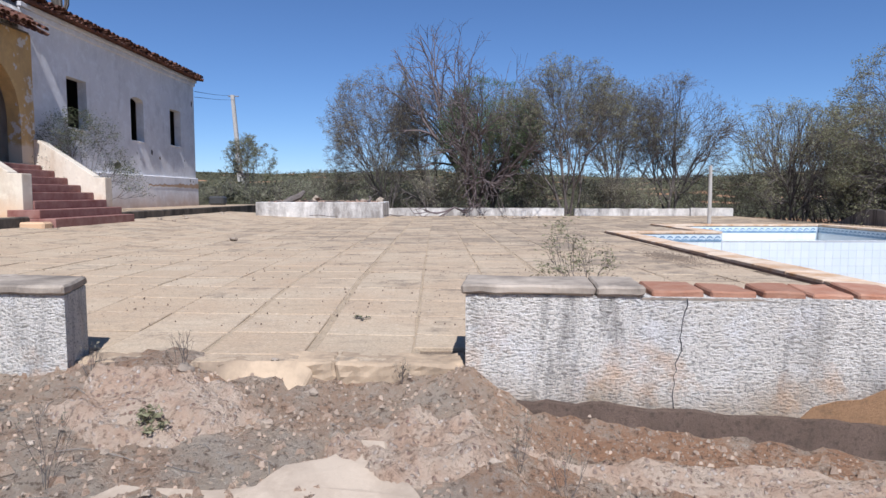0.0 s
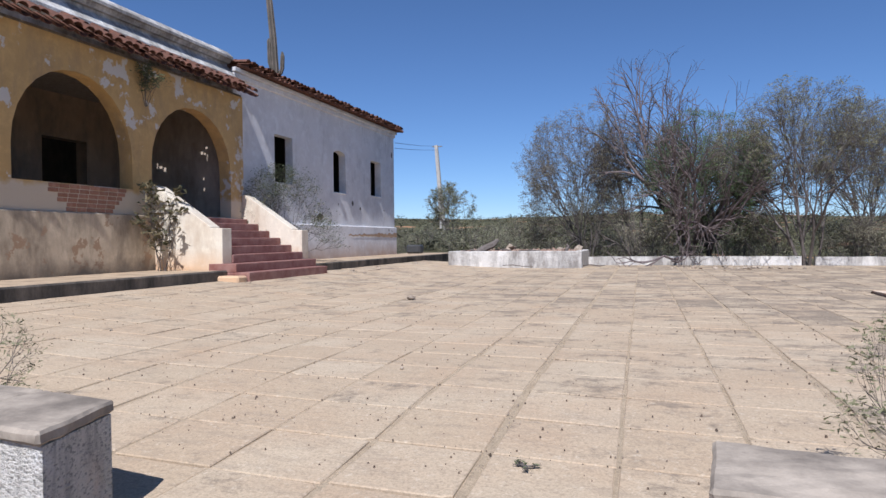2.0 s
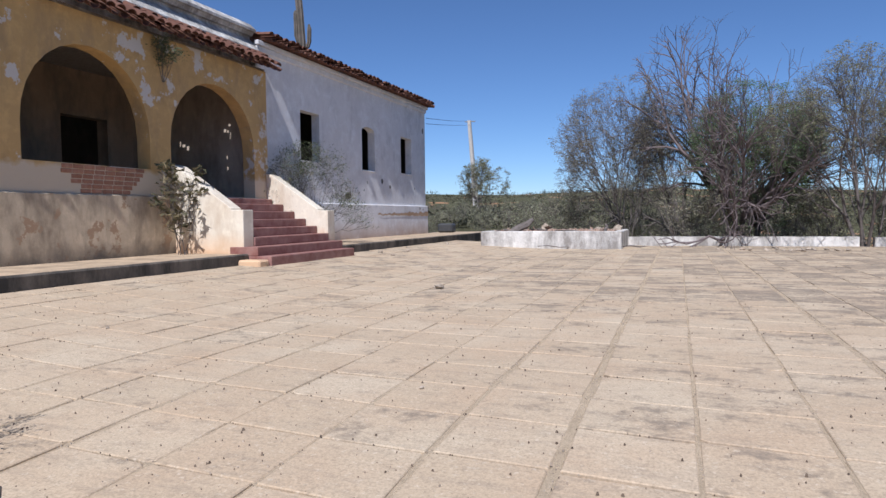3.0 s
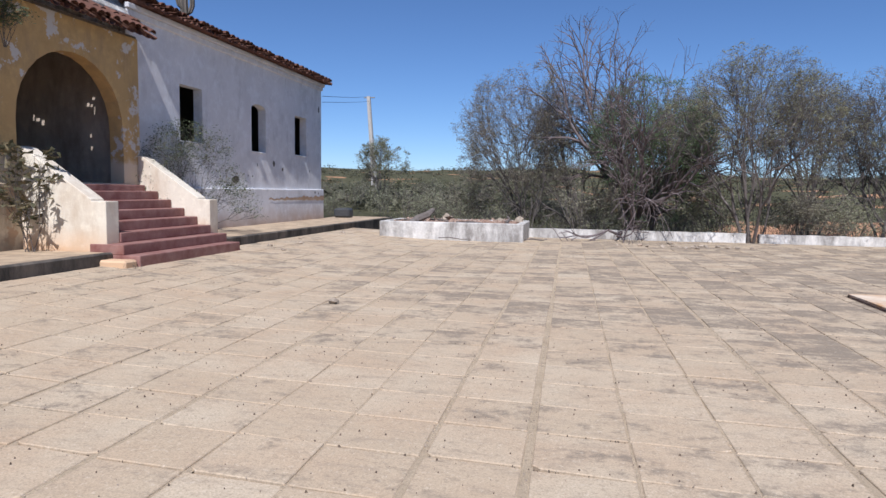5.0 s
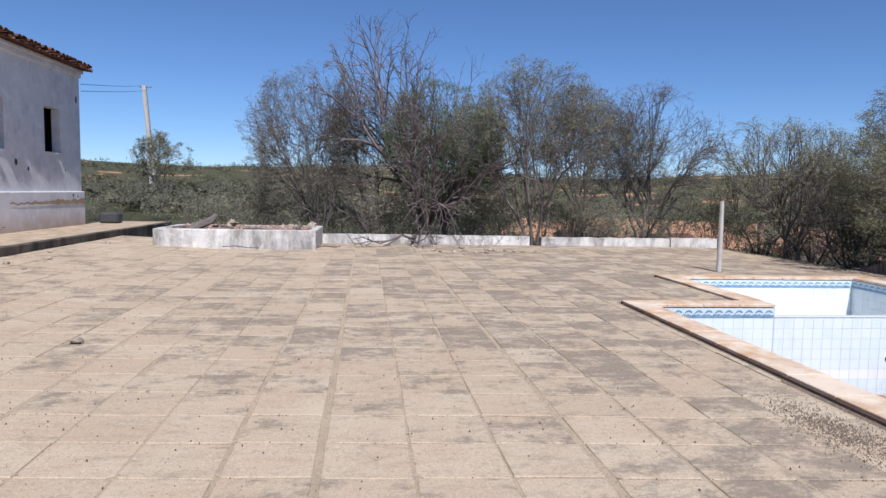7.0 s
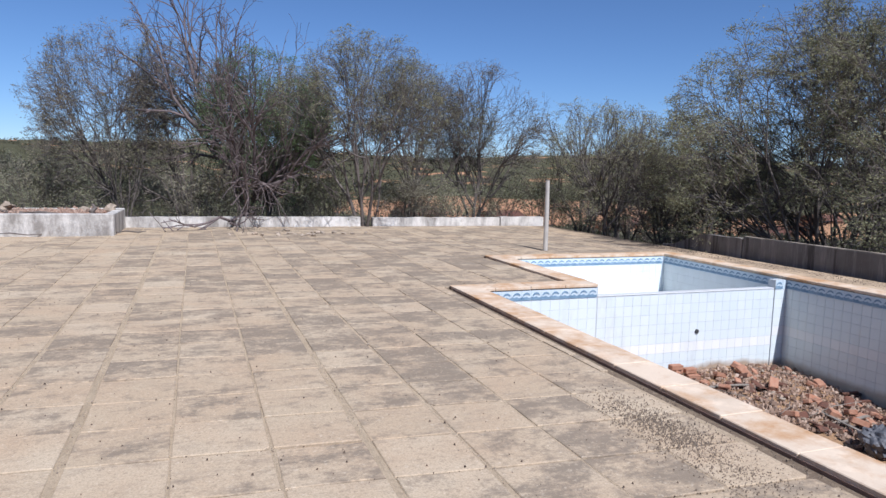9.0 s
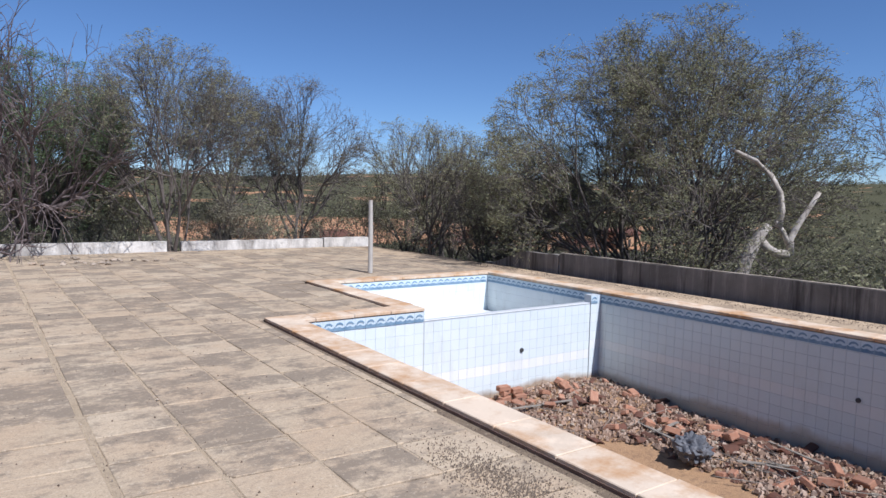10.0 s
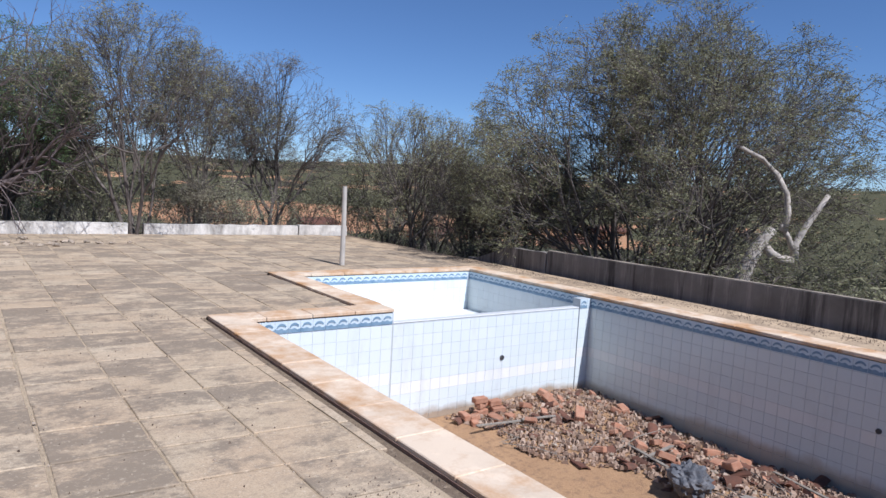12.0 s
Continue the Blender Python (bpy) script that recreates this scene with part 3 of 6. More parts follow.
# plaster with the indoor shade put into its colour
GLOOM = m_plaster("shade_darkened_plaster", (0.1, 0.085, 0.07), (0.04, 0.035, 0.03), 0.7, amount=0.5)
house = thing("house", "abandoned single storey farmhouse with ochre arcade and white wing", "house")
W = ((17.72, 18.66, 2.46, 3.75, 0), (21.13, 22.0, 2.42, 3.62, 0.14), (24.02, 24.95, 2.48, 3.73, 0))
cut_wall(HX, HX - 0.24, HS, HN, 0.2, 5.0, W, "wall", FACADE, "white plastered wall, patchy and grazed by sun", house)
# unseen room walls, coloured dark so that the windows look black
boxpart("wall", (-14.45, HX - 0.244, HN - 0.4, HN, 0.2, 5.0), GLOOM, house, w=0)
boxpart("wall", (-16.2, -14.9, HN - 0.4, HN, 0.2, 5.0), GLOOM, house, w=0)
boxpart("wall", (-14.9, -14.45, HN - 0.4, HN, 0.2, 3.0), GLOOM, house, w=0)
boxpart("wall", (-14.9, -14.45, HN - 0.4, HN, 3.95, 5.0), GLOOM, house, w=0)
# added inside, out of view, to cut the light in the rooms
boxpart("light_blocking_partition", (-15.7, HX - 0.264, 19.6, 19.72, FLOORZ, 4.99), GLOOM, house, w=0)
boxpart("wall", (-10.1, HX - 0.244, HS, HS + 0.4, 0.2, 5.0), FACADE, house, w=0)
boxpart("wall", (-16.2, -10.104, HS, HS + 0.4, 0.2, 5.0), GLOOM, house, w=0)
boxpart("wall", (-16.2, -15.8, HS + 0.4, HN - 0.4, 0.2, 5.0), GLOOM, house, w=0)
bm = bmesh.new()
box(bm, HX + 0.003, HX + 0.075, 17.3, HN + 0.05, 0.2, 1.36)
bevel(bm, 0.02)
roughen(bm, 0.012, 2.5)
part("wainscot", bm, FACADE, house, "thicker wall base, stained brown")
for y0, y1, z0, z1, r in W:
    boxpart("window_reveal", (HX - 0.2, HX - 0.17, y0 + 0.004, y0 + 0.06, z0, z1), STEPSIDE, house)
    boxpart("window_sill", (HX - 0.23, HX + 0.02, y0 - 0.02, y1 + 0.02, z0 - 0.05, z0 - 0.004), FACADE, house)
boxpart("floor", (-16.2, HX - 0.244, HS + 0.4, HN - 0.4, 1.2, FLOORZ), GLOOM, house, w=0)
# added dark sheets behind the front wall, shade put into their colour
boxpart("shade_lining", (HX - 0.26, HX - 0.242, HS + 0.4, W[0][0] - 0.02, FLOORZ, 5.0), GLOOM, house, w=0)
boxpart("shade_lining", (HX - 0.26, HX - 0.242, W[0][1] + 0.02, W[1][0] - 0.02, FLOORZ, 5.0), GLOOM, house, w=0)
boxpart("shade_lining", (HX - 0.26, HX - 0.242, W[1][1] + 0.02, W[2][0] - 0.02, FLOORZ, 5.0), GLOOM, house, w=0)
bm = bmesh.new()
box(bm, HX - 0.02, HX + 0.1, HS - 0.02, HN + 0.12, 4.97, 5.08)
box(bm, HX - 0.02, HX + 0.05, HS, HN + 0.06, 4.84, 4.968)
bevel(bm, 0.015)
part("cornice", bm, FACADE, house, "moulded plaster cornice under the eaves")

# arcade
ARCH = ((6.84, 9.32, FLOORZ + 0.48, 2.45, 1.35), (9.85, 12.33, FLOORZ + 0.48, 2.45, 1.35), (12.82, 15.22, FLOORZ, 2.4, 1.22), (3.85, 6.33, FLOORZ + 0.48, 2.45, 1.35), (0.9, 3.35, FLOORZ + 0.48, 2.45, 1.35))
cut_wall(PXF, PXF - 0.3, 0.5, HS - 0.02, FLOORZ + 0.004, 4.32, ARCH[:2] + ARCH[3:] + ((12.84, 15.38, FLOORZ + 0.03, 2.45, 1.27),), "arcade_wall", OCHRE, "ochre plastered arcade, patches flaked to white", house)
bm = bmesh.new()
box(bm, -12.4, PXF + 0.06, 0.5, HS - 0.02, 0.15, FLOORZ)
bevel(bm, 0.02)
roughen(bm, 0.01, 2)
part("plinth", bm, BASEWALL, house, "cream plinth, plaster stained and crumbling")
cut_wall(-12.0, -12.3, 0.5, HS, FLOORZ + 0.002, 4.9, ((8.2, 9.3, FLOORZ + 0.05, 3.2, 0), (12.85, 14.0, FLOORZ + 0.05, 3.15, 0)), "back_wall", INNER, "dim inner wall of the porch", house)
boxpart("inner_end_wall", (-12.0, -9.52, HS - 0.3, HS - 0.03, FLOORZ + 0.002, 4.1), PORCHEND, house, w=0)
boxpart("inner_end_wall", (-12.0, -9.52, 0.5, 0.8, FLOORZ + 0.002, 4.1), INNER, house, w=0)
# gaps between the boards, each by the spot of sun that it throws on the end wall: x, z, width, height
SPOTS = [(-11.45, 2.75, 0.03, 0.116), (-11.35, 2.71, 0.087, 0.055), (-11.23, 2.65, 0.067, 0.093), (-10.15, 3.0, 0.058, 0.061), (-10.02, 3.12, 0.059, 0.046), (-9.91, 3.07, 0.05, 0.034), (-10.07, 2.98, 0.046, 0.046), (-10.0, 2.88, 0.028, 0.151), (-9.94, 2.9, 0.03, 0.136), (-9.87, 2.81, 0.049, 0.042), (-9.78, 2.77, 0.065, 0.069), (-10.11, 2.38, 0.028, 0.061), (-10.08, 2.13, 0.076, 0.062), (-9.97, 2.07, 0.051, 0.035), (-9.83, 2.0, 0.033, 0.035)]
holes = []
for x, z, w, h in SPOTS:
    cx, cy, hh = x - (4.1 - z) * S.x / S.z, HS - 0.3 + (4.1 - z) * S.y / S.z, h * -S.y / S.z + 0.012
    cx += 2 * (4.1 - z) * S.x / S.z
    holes.append((cy - hh / 2, cy + hh / 2, cx - w / 2, cx + w / 2, 0))
ceil = cut_wall(-4.1, -4.108, 0.5, HS - 0.03, -12.0, -9.52, holes, "porch_ceiling", WOODGREY, "board ceiling of the porch with gaps", house)
ceil.matrix_basis = pose(0, 0, 0, 0, 90, 0)
# added room shell behind the porch, painted near-black in place of shade
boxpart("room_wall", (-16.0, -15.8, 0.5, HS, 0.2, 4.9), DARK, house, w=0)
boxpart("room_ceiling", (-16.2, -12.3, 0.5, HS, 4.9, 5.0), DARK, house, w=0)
for nm, prof in (("parapet", ((-9.71, 4.2), (-9.62, 4.2), (-9.62, 5.16), (-9.71, 5.16))), ("moulding", ((-9.72, 5.162), (-9.55, 5.162), (-9.5, 5.24), (-9.72, 5.24))), ("coping", ((-9.72, 5.242), (-9.44, 5.242), (-9.44, 5.3), (-9.6, 5.44), (-9.72, 5.44))), ("flashing", ((-9.615, 5.1), (-9.615, 4.6), (-9.36, 4.72), (-9.36, 4.82)))):
    bm = bmesh.new()
    cuts = [0.5 + (HS - 0.502) * k / 40 for k in range(41)]
    rows = [[bm.verts.new((x, y, z)) for x, z in prof] for y in cuts]
    for a, b in zip(rows, rows[1:]):
        for k in range(len(prof)):
            bm.faces.new((a[k], a[(k + 1) % len(prof)], b[(k + 1) % len(prof)], b[k]))
    bm.faces.new(rows[0])
    bm.faces.new(rows[-1][::-1])
    bmesh.ops.recalc_face_normals(bm, faces=bm.faces[:])
    roughen(bm, 0.008, 3)
    part(nm, bm, WHITEWASH, house, "white parapet with black-stained moulding" if nm == "parapet" else "")


def tile_roof(name, eave_x, ridge_x, y0, y1, ze, zr, label, jitter=0.02, drop=0.0):
    """Half-round clay tiles in rows running up the slope."""
    bm = bmesh.new()
    slope = Vector((ridge_x - eave_x, 0, zr - ze))
    L = slope.length
    slope.normalize()
    up = Vector((-slope.z, 0, slope.x)) if slope.x > 0 else Vector((slope.z, 0, -slope.x))
    n = int((y1 - y0) / 0.21)
    k = max(1, int(L / 0.36))
    for i in range(n):
        for j in range(k):
            if random.random() < drop and j > 0:
                continue
            for flip in (0, 1):
                c = Vector((eave_x, y0 + (i + 0.5 + 0.5 * flip) * 0.21, ze)) + slope * (j * 0.36 + random.uniform(-jitter, jitter)) + up * (0.02 + 0.055 * (1 - flip) + random.uniform(0, jitter * 0.5))
                r0, r1 = 0.1, 0.08
                sgn = 1 if not flip else -1
                rows = []
                for s, r in ((0, r0), (0.43, r1)):
                    for thick in (0, 0.016):
                        rows.append([bm.verts.new(c + slope * s + Vector((0, math.cos(a) * (r - thick), 0)) + up * (sgn * math.sin(a) * (r - thick) * 0.75 + (s > 0) * -0.012)) for a in np.linspace(0, math.pi, 6)])
                o0, i0, o1, i1 = rows
                for q in range(5):
                    bm.faces.new((o0[q], o0[q + 1], o1[q + 1], o1[q]))
                    bm.faces.new((i0[q + 1], i0[q], i1[q], i1[q + 1]))
                    bm.faces.new((o0[q + 1], o0[q], i0[q], i0[q + 1]))
    bmesh.ops.recalc_face_normals(bm, faces=bm.faces[:])
    return tagged(part(name, bm, ROOFTILE, house, label), kind="stuff")


tile_roof("porch_roof", -8.86, -9.62, 0.4, HS + 0.15, 4.36, 4.8, "row of old clay tiles, some slipped or broken", 0.04, 0.25)
boxpart("roof_deck", (-9.61, -9.24, 0.4, HS, 4.33, 4.38), WOODGREY, house, w=0)
tile_roof("wing_roof", HX + 0.34, -12.7, HS + 0.05, HN + 0.25, 5.1, 5.55, "dark clay tile eaves, uneven and loose", 0.05, 0.1)
boxpart("roof_deck", (-16.3, HX + 0.02, HS + 0.05, HN + 0.1, 5.0, 5.06), WOODGREY, house, w=0)
boxpart("roof_deck", (-16.3, -12.0, 0.5, HS, 5.0, 5.06), WOODGREY, house, w=0)

# steps
SY0, SY1 = 13.13, 15.8
Z0 = 0.13
steps = thing("front_steps", "flight of eight worn oxblood cement steps with cream side walls", "stairs")
for i in range(8):
    x = -7.0 - 0.29 * i
    top = Z0 + 0.165 * (i + 1) if i < 7 else FLOORZ + 0.003
    ya, yb = (SY0 - 0.32 + 0.0, SY1 + 0.1) if i < 2 else (SY0, SY1)
    bm = bmesh.new()
    box(bm, (-9.2 if i > 1 else -7.9), x, ya + 0.002 * i, yb - 0.002 * i, 0.02 if i == 0 else top - 0.165, top)
    bevel(bm, 0.018, 2)
    roughen(bm, 0.008, 3)
    part("step", bm, RED, steps)


def parapet(y0, y1):
    bm = bmesh.new()
    prof = [(-7.6, 0.02), (-7.6, 1.13), (-7.86, 1.13), (-7.86, 1.16), (-9.1, 1.98), (-9.2, 2.0), (-9.2, 0.02)]
    a = [bm.verts.new((x, y0, z)) for x, z in prof]
    b = [bm.verts.new((x, y1, z)) for x, z in prof]
    bm.faces.new(a)
    bm.faces.new(b[::-1])
    for i in range(len(prof)):
        bm.faces.new((a[i], a[(i + 1) % 7], b[(i + 1) % 7], b[i]))
    bmesh.ops.recalc_face_normals(bm, faces=bm.faces[:])
    bevel(bm, 0.015, 2)
    part("side_wall", bm, STEPSIDE, steps, "cream side wall of the steps with square end pier")


boxpart("cheek", (-7.92, -7.04, SY0 - 0.62, SY0 - 0.325, 0.02, 0.24), STEPSIDE, steps, "pale block beside the lowest step", 0.03)
parapet(SY0 - 0.3, SY0 - 0.003)
parapet(SY1 + 0.003, SY1 + 0.3)

# platform along the house
def platform(y0, y1, name):
    bm = bmesh.new()
    box(bm, -9.6, -7.62, y0, y1, -0.4, 0.33)
    bevel(bm, 0.02)
    w = structure(name, bm, CONCRETE, "raised concrete walk along the house")
    bm = bmesh.new()
    box(bm, -7.617, -7.48, y0, y1, -0.4, 0.335)
    bevel(bm, 0.02)
    roughen(bm, 0.01, 3)
    part("kerb", bm, KERB, w, "black-stained kerb face")


platform(0.3, SY0 - 0.31, "walk_west_south")
platform(SY1 + 0.31, 28.6, "walk_west_north")

# ---- planter ----
REDLITTER = m_earth("red_brown_litter", (0.34, 0.2, 0.14), (0.42, 0.28, 0.2), (0.2, 0.13, 0.1), 3.0, 0.9)
planter = thing("planter", "low whitewashed planter wall full of rubble and brush", "planter", (-3.88, 22.9, 0))
for d in ((-2.03, 2.03, -1.13, -0.93), (-2.03, 2.03, 0.95, 1.15), (-2.03, -1.83, -0.928, 0.948), (1.83, 2.03, -0.928, 0.948)):
    bm = bmesh.new()
    box(bm, *d, -0.05, 0.5)
    bevel(bm, 0.02)
    roughen(bm, 0.012, 3)
    part("planter_wall", bm, WHITEWASH, planter)
boxpart("soil", (-1.83, 1.83, -0.93, 0.95, -0.02, 0.46), REDLITTER, planter, "dry earth with litter", 0)

# ---- posts ----
def post(bm, pts, r0, r1, sides=8):
    tube(bm, [Vector(p) for p in pts], [r0 + (r1 - r0) * i / (len(pts) - 1) for i in range(len(pts))], sides)


def tube(bm, pts, radii, sides=4):
    rings = []
    for i, (p, r) in enumerate(zip(pts, radii)):
        d = (pts[min(i + 1, len(pts) - 1)] - pts[max(i - 1, 0)]).normalized()
        u = d.orthogonal().normalized()
        w = d.cross(u)
        rings.append([bm.verts.new(p + (u * math.cos(2 * math.pi * k / sides) + w * math.sin(2 * math.pi * k / sides)) * r) for k in range(sides)])
    for a, b in zip(rings, rings[1:]):
        # join with the turn that keeps the tube from twisting
        s = min(range(sides), key=lambda q: (b[q].co - a[0].co).length)
        for k in range(sides):
            bm.faces.new((a[k], a[(k + 1) % sides], b[(k + 1 + s) % sides], b[(k + s) % sides]))
    bm.faces.new(rings[0][::-1])
    bm.faces.new(rings[-1])


bm = bmesh.new()
post(bm, [(0, 0, -0.1), (0.005, 0, 0.75), (0, 0.01, 1.48)], 0.05, 0.042, 10)
roughen(bm, 0.004, 6)
ob = part("pool_post", bm, POLEMAT)
ob.location = (6.9, 17.66, 0)
tagged(ob, "short weathered pale post standing beside the small pool", "post")

upole = thing("utility_pole", "tall grey concrete utility pole with twin wires", "utility pole", (-18.1, 59.9, 0.6))
bm = bmesh.new()
for s in (-0.16, 0.16):
    box(bm, s - 0.09, s + 0.09, -0.12, 0.12, -1.0, 4.0)
box(bm, -0.2, 0.2, -0.13, 0.11, 4.0, 8.9)
for k in range(6):
    box(bm, -0.1, 0.1, -0.1, 0.1, 0.4 + k * 0.65, 0.65 + k * 0.65)
for v in bm.verts:
    v.co.x = v.co.x * (1.1 - 0.045 * v.co.z) - 0.075 * v.co.z
part("shaft", bm, POLEMAT, upole)
boxpart("crossarm", (-1.05, -0.1, -0.05, 0.05, 8.75, 8.83), WOODGREY, upole)
for s, (dx, dz) in enumerate(((-0.9, 8.86), (-0.6, 8.5))):
    bm = bmesh.new()
    a, b = Vector((dx, 0, dz)), Vector((8.62, -33.5, (4.68, 4.47)[s] - 0.6))
    tube(bm, [a.lerp(b, k / 14) - Vector((0, 0, 0.05 * math.sin(math.pi * k / 14))) for k in range(15)], [0.012] * 15, 4)
    part("wire", bm, WIRE, upole)

# knocked-out holes and a bracket on the wing, a pole behind the roof
# each hole is a flat patch whose dark colour stands for its shade
for y, z, w, h in ((22.5, 2.12, 0.14, 0.2), (23.1, 1.96, 0.12, 0.13), (21.45, 2.04, 0.05, 0.1), (20.2, 1.6, 0.46, 0.2), (25.2, 1.98, 0.06, 0.08), (26.02, 4.15, 0.12, 0.22), (20.9, 1.72, 0.05, 0.06), (25.5, 1.25, 0.08, 0.1), (25.8, 1.22, 0.07, 0.08)):
    bm = bmesh.new()
    pts = [(y + w / 2 * math.cos(a) * random.uniform(0.8, 1.15), z + h / 2 * math.sin(a) * random.uniform(0.8, 1.15)) for a in np.linspace(0, 5.6, 8)]
    x = HX + (0.079 if z < 1.4 else 0.004)
    f = bm.faces.new([bm.verts.new((x, a, b)) for a, b in pts])
    part("hole", bm, GLOOM, house, "dark knocked-out hole in the plaster")
CACTUS = m_plain("grey_green_cactus", (0.08, 0.075, 0.06), (0.15, 0.125, 0.105), 5.0, 0.85, 0.4)


def ribbed(bm, pts, radii, ribs=7):
    """A fluted column: every second edge of the ring is drawn in."""
    rings = []
    for p, r in zip(pts, radii):
        rings.append([bm.verts.new((p[0] + math.cos(math.pi * k / ribs) * r * (1 if k % 2 else 0.68), p[1] + math.sin(math.pi * k / ribs) * r * (1 if k % 2 else 0.68), p[2])) for k in range(2 * ribs)])
    for a, b in zip(rings, rings[1:]):
        for k in range(2 * ribs):
            bm.faces.new((a[k], a[(k + 1) % (2 * ribs)], b[(k + 1) % (2 * ribs)], b[k]))
    bm.faces.new(rings[-1])


cactus = thing("cactus", "tall ribbed column cactus rising behind the tiled roof", "cactus", (-11.77, 21.55, 5.0))
for nm, pts, rad in (
    ("stem", [(0, 0, 0), (0.0, 0, 0.8), (-0.02, 0.01, 1.6), (-0.08, 0, 2.6), (-0.2, 0, 3.8), (-0.3, 0, 4.7)], (0.14, 0.13, 0.12, 0.12, 0.11, 0.05)),
    ("arm", [(0.05, 0.02, 1.35), (0.16, 0.03, 1.42), (0.22, 0.04, 1.6), (0.24, 0.04, 2.0), (0.23, 0.04, 2.15)], (0.06, 0.07, 0.075, 0.07, 0.03)),
    ("arm", [(-0.03, -0.03, 1.5), (-0.12, -0.08, 1.6), (-0.16, -0.1, 1.8), (-0.18, -0.1, 2.5), (-0.18, -0.1, 2.6)], (0.05, 0.06, 0.07, 0.065, 0.02)),
    ("stem", [(-0.5, -0.25, 0), (-0.5, -0.25, 0.5), (-0.52, -0.25, 0.62)], (0.07, 0.07, 0.03))):
    bm = bmesh.new()
    ribbed(bm, pts, rad)
    part(nm, bm, CACTUS, cactus)
# ---- trees ----
def leaf_mesh(name, tips, count, size, spread, material, rng):
    """Many small leaflets scattered round the twig ends."""
    tips = np.array(tips)
    # some twigs are bare, some carry dense sprays
    w = rng.uniform(0, 1, len(tips) // 6 + 1).repeat(6)[:len(tips)] ** 2.2 + 0.03
    idx = rng.choice(len(tips), count, p=w / w.sum())
    c = tips[idx] + rng.normal(0, 1, (count, 3)) * np.array([spread, spread, spread * 0.4])
    a = rng.normal(0, 1, (count, 3))
    a[:, 2] *= 0.45
    a /= np.linalg.norm(a, axis=1)[:, None]
    b = np.cross(a, rng.normal(0, 1, (count, 3)))
    b /= np.linalg.norm(b, axis=1)[:, None]
    s = size * rng.uniform(0.6, 1.4, (count, 1))
    a, b = a * s, b * s * 0.36
    v = np.stack([c - a - b, c - a + b, c + a], 1).reshape(-1, 3)
    f = np.arange(count * 3).reshape(-1, 3)
    me = bpy.data.meshes.new(name)
    me.from_pydata(v.tolist(), [], f.tolist())
    me.materials.append(material)
    return me


class Tubes:
    """Gathers tapered tubes as plain lists."""

    def __init__(self):
        self.v, self.f = [], []

    def add(self, pts, rad, sides):
        base = len(self.v)
        d = (pts[-1] - pts[0]).normalized()
        u = d.orthogonal().normalized()
        w = d.cross(u)
        ring = [u * math.cos(2 * math.pi * k / sides) + w * math.sin(2 * math.pi * k / sides) for k in range(sides)]
        for p, r in zip(pts, rad):
            self.v += [p + q * r for q in ring]
        for i in range(len(pts) - 1):
            o = base + i * sides
            self.f += [(o + k, o + (k + 1) % sides, o + sides + (k + 1) % sides, o + sides + k) for k in range(sides)]


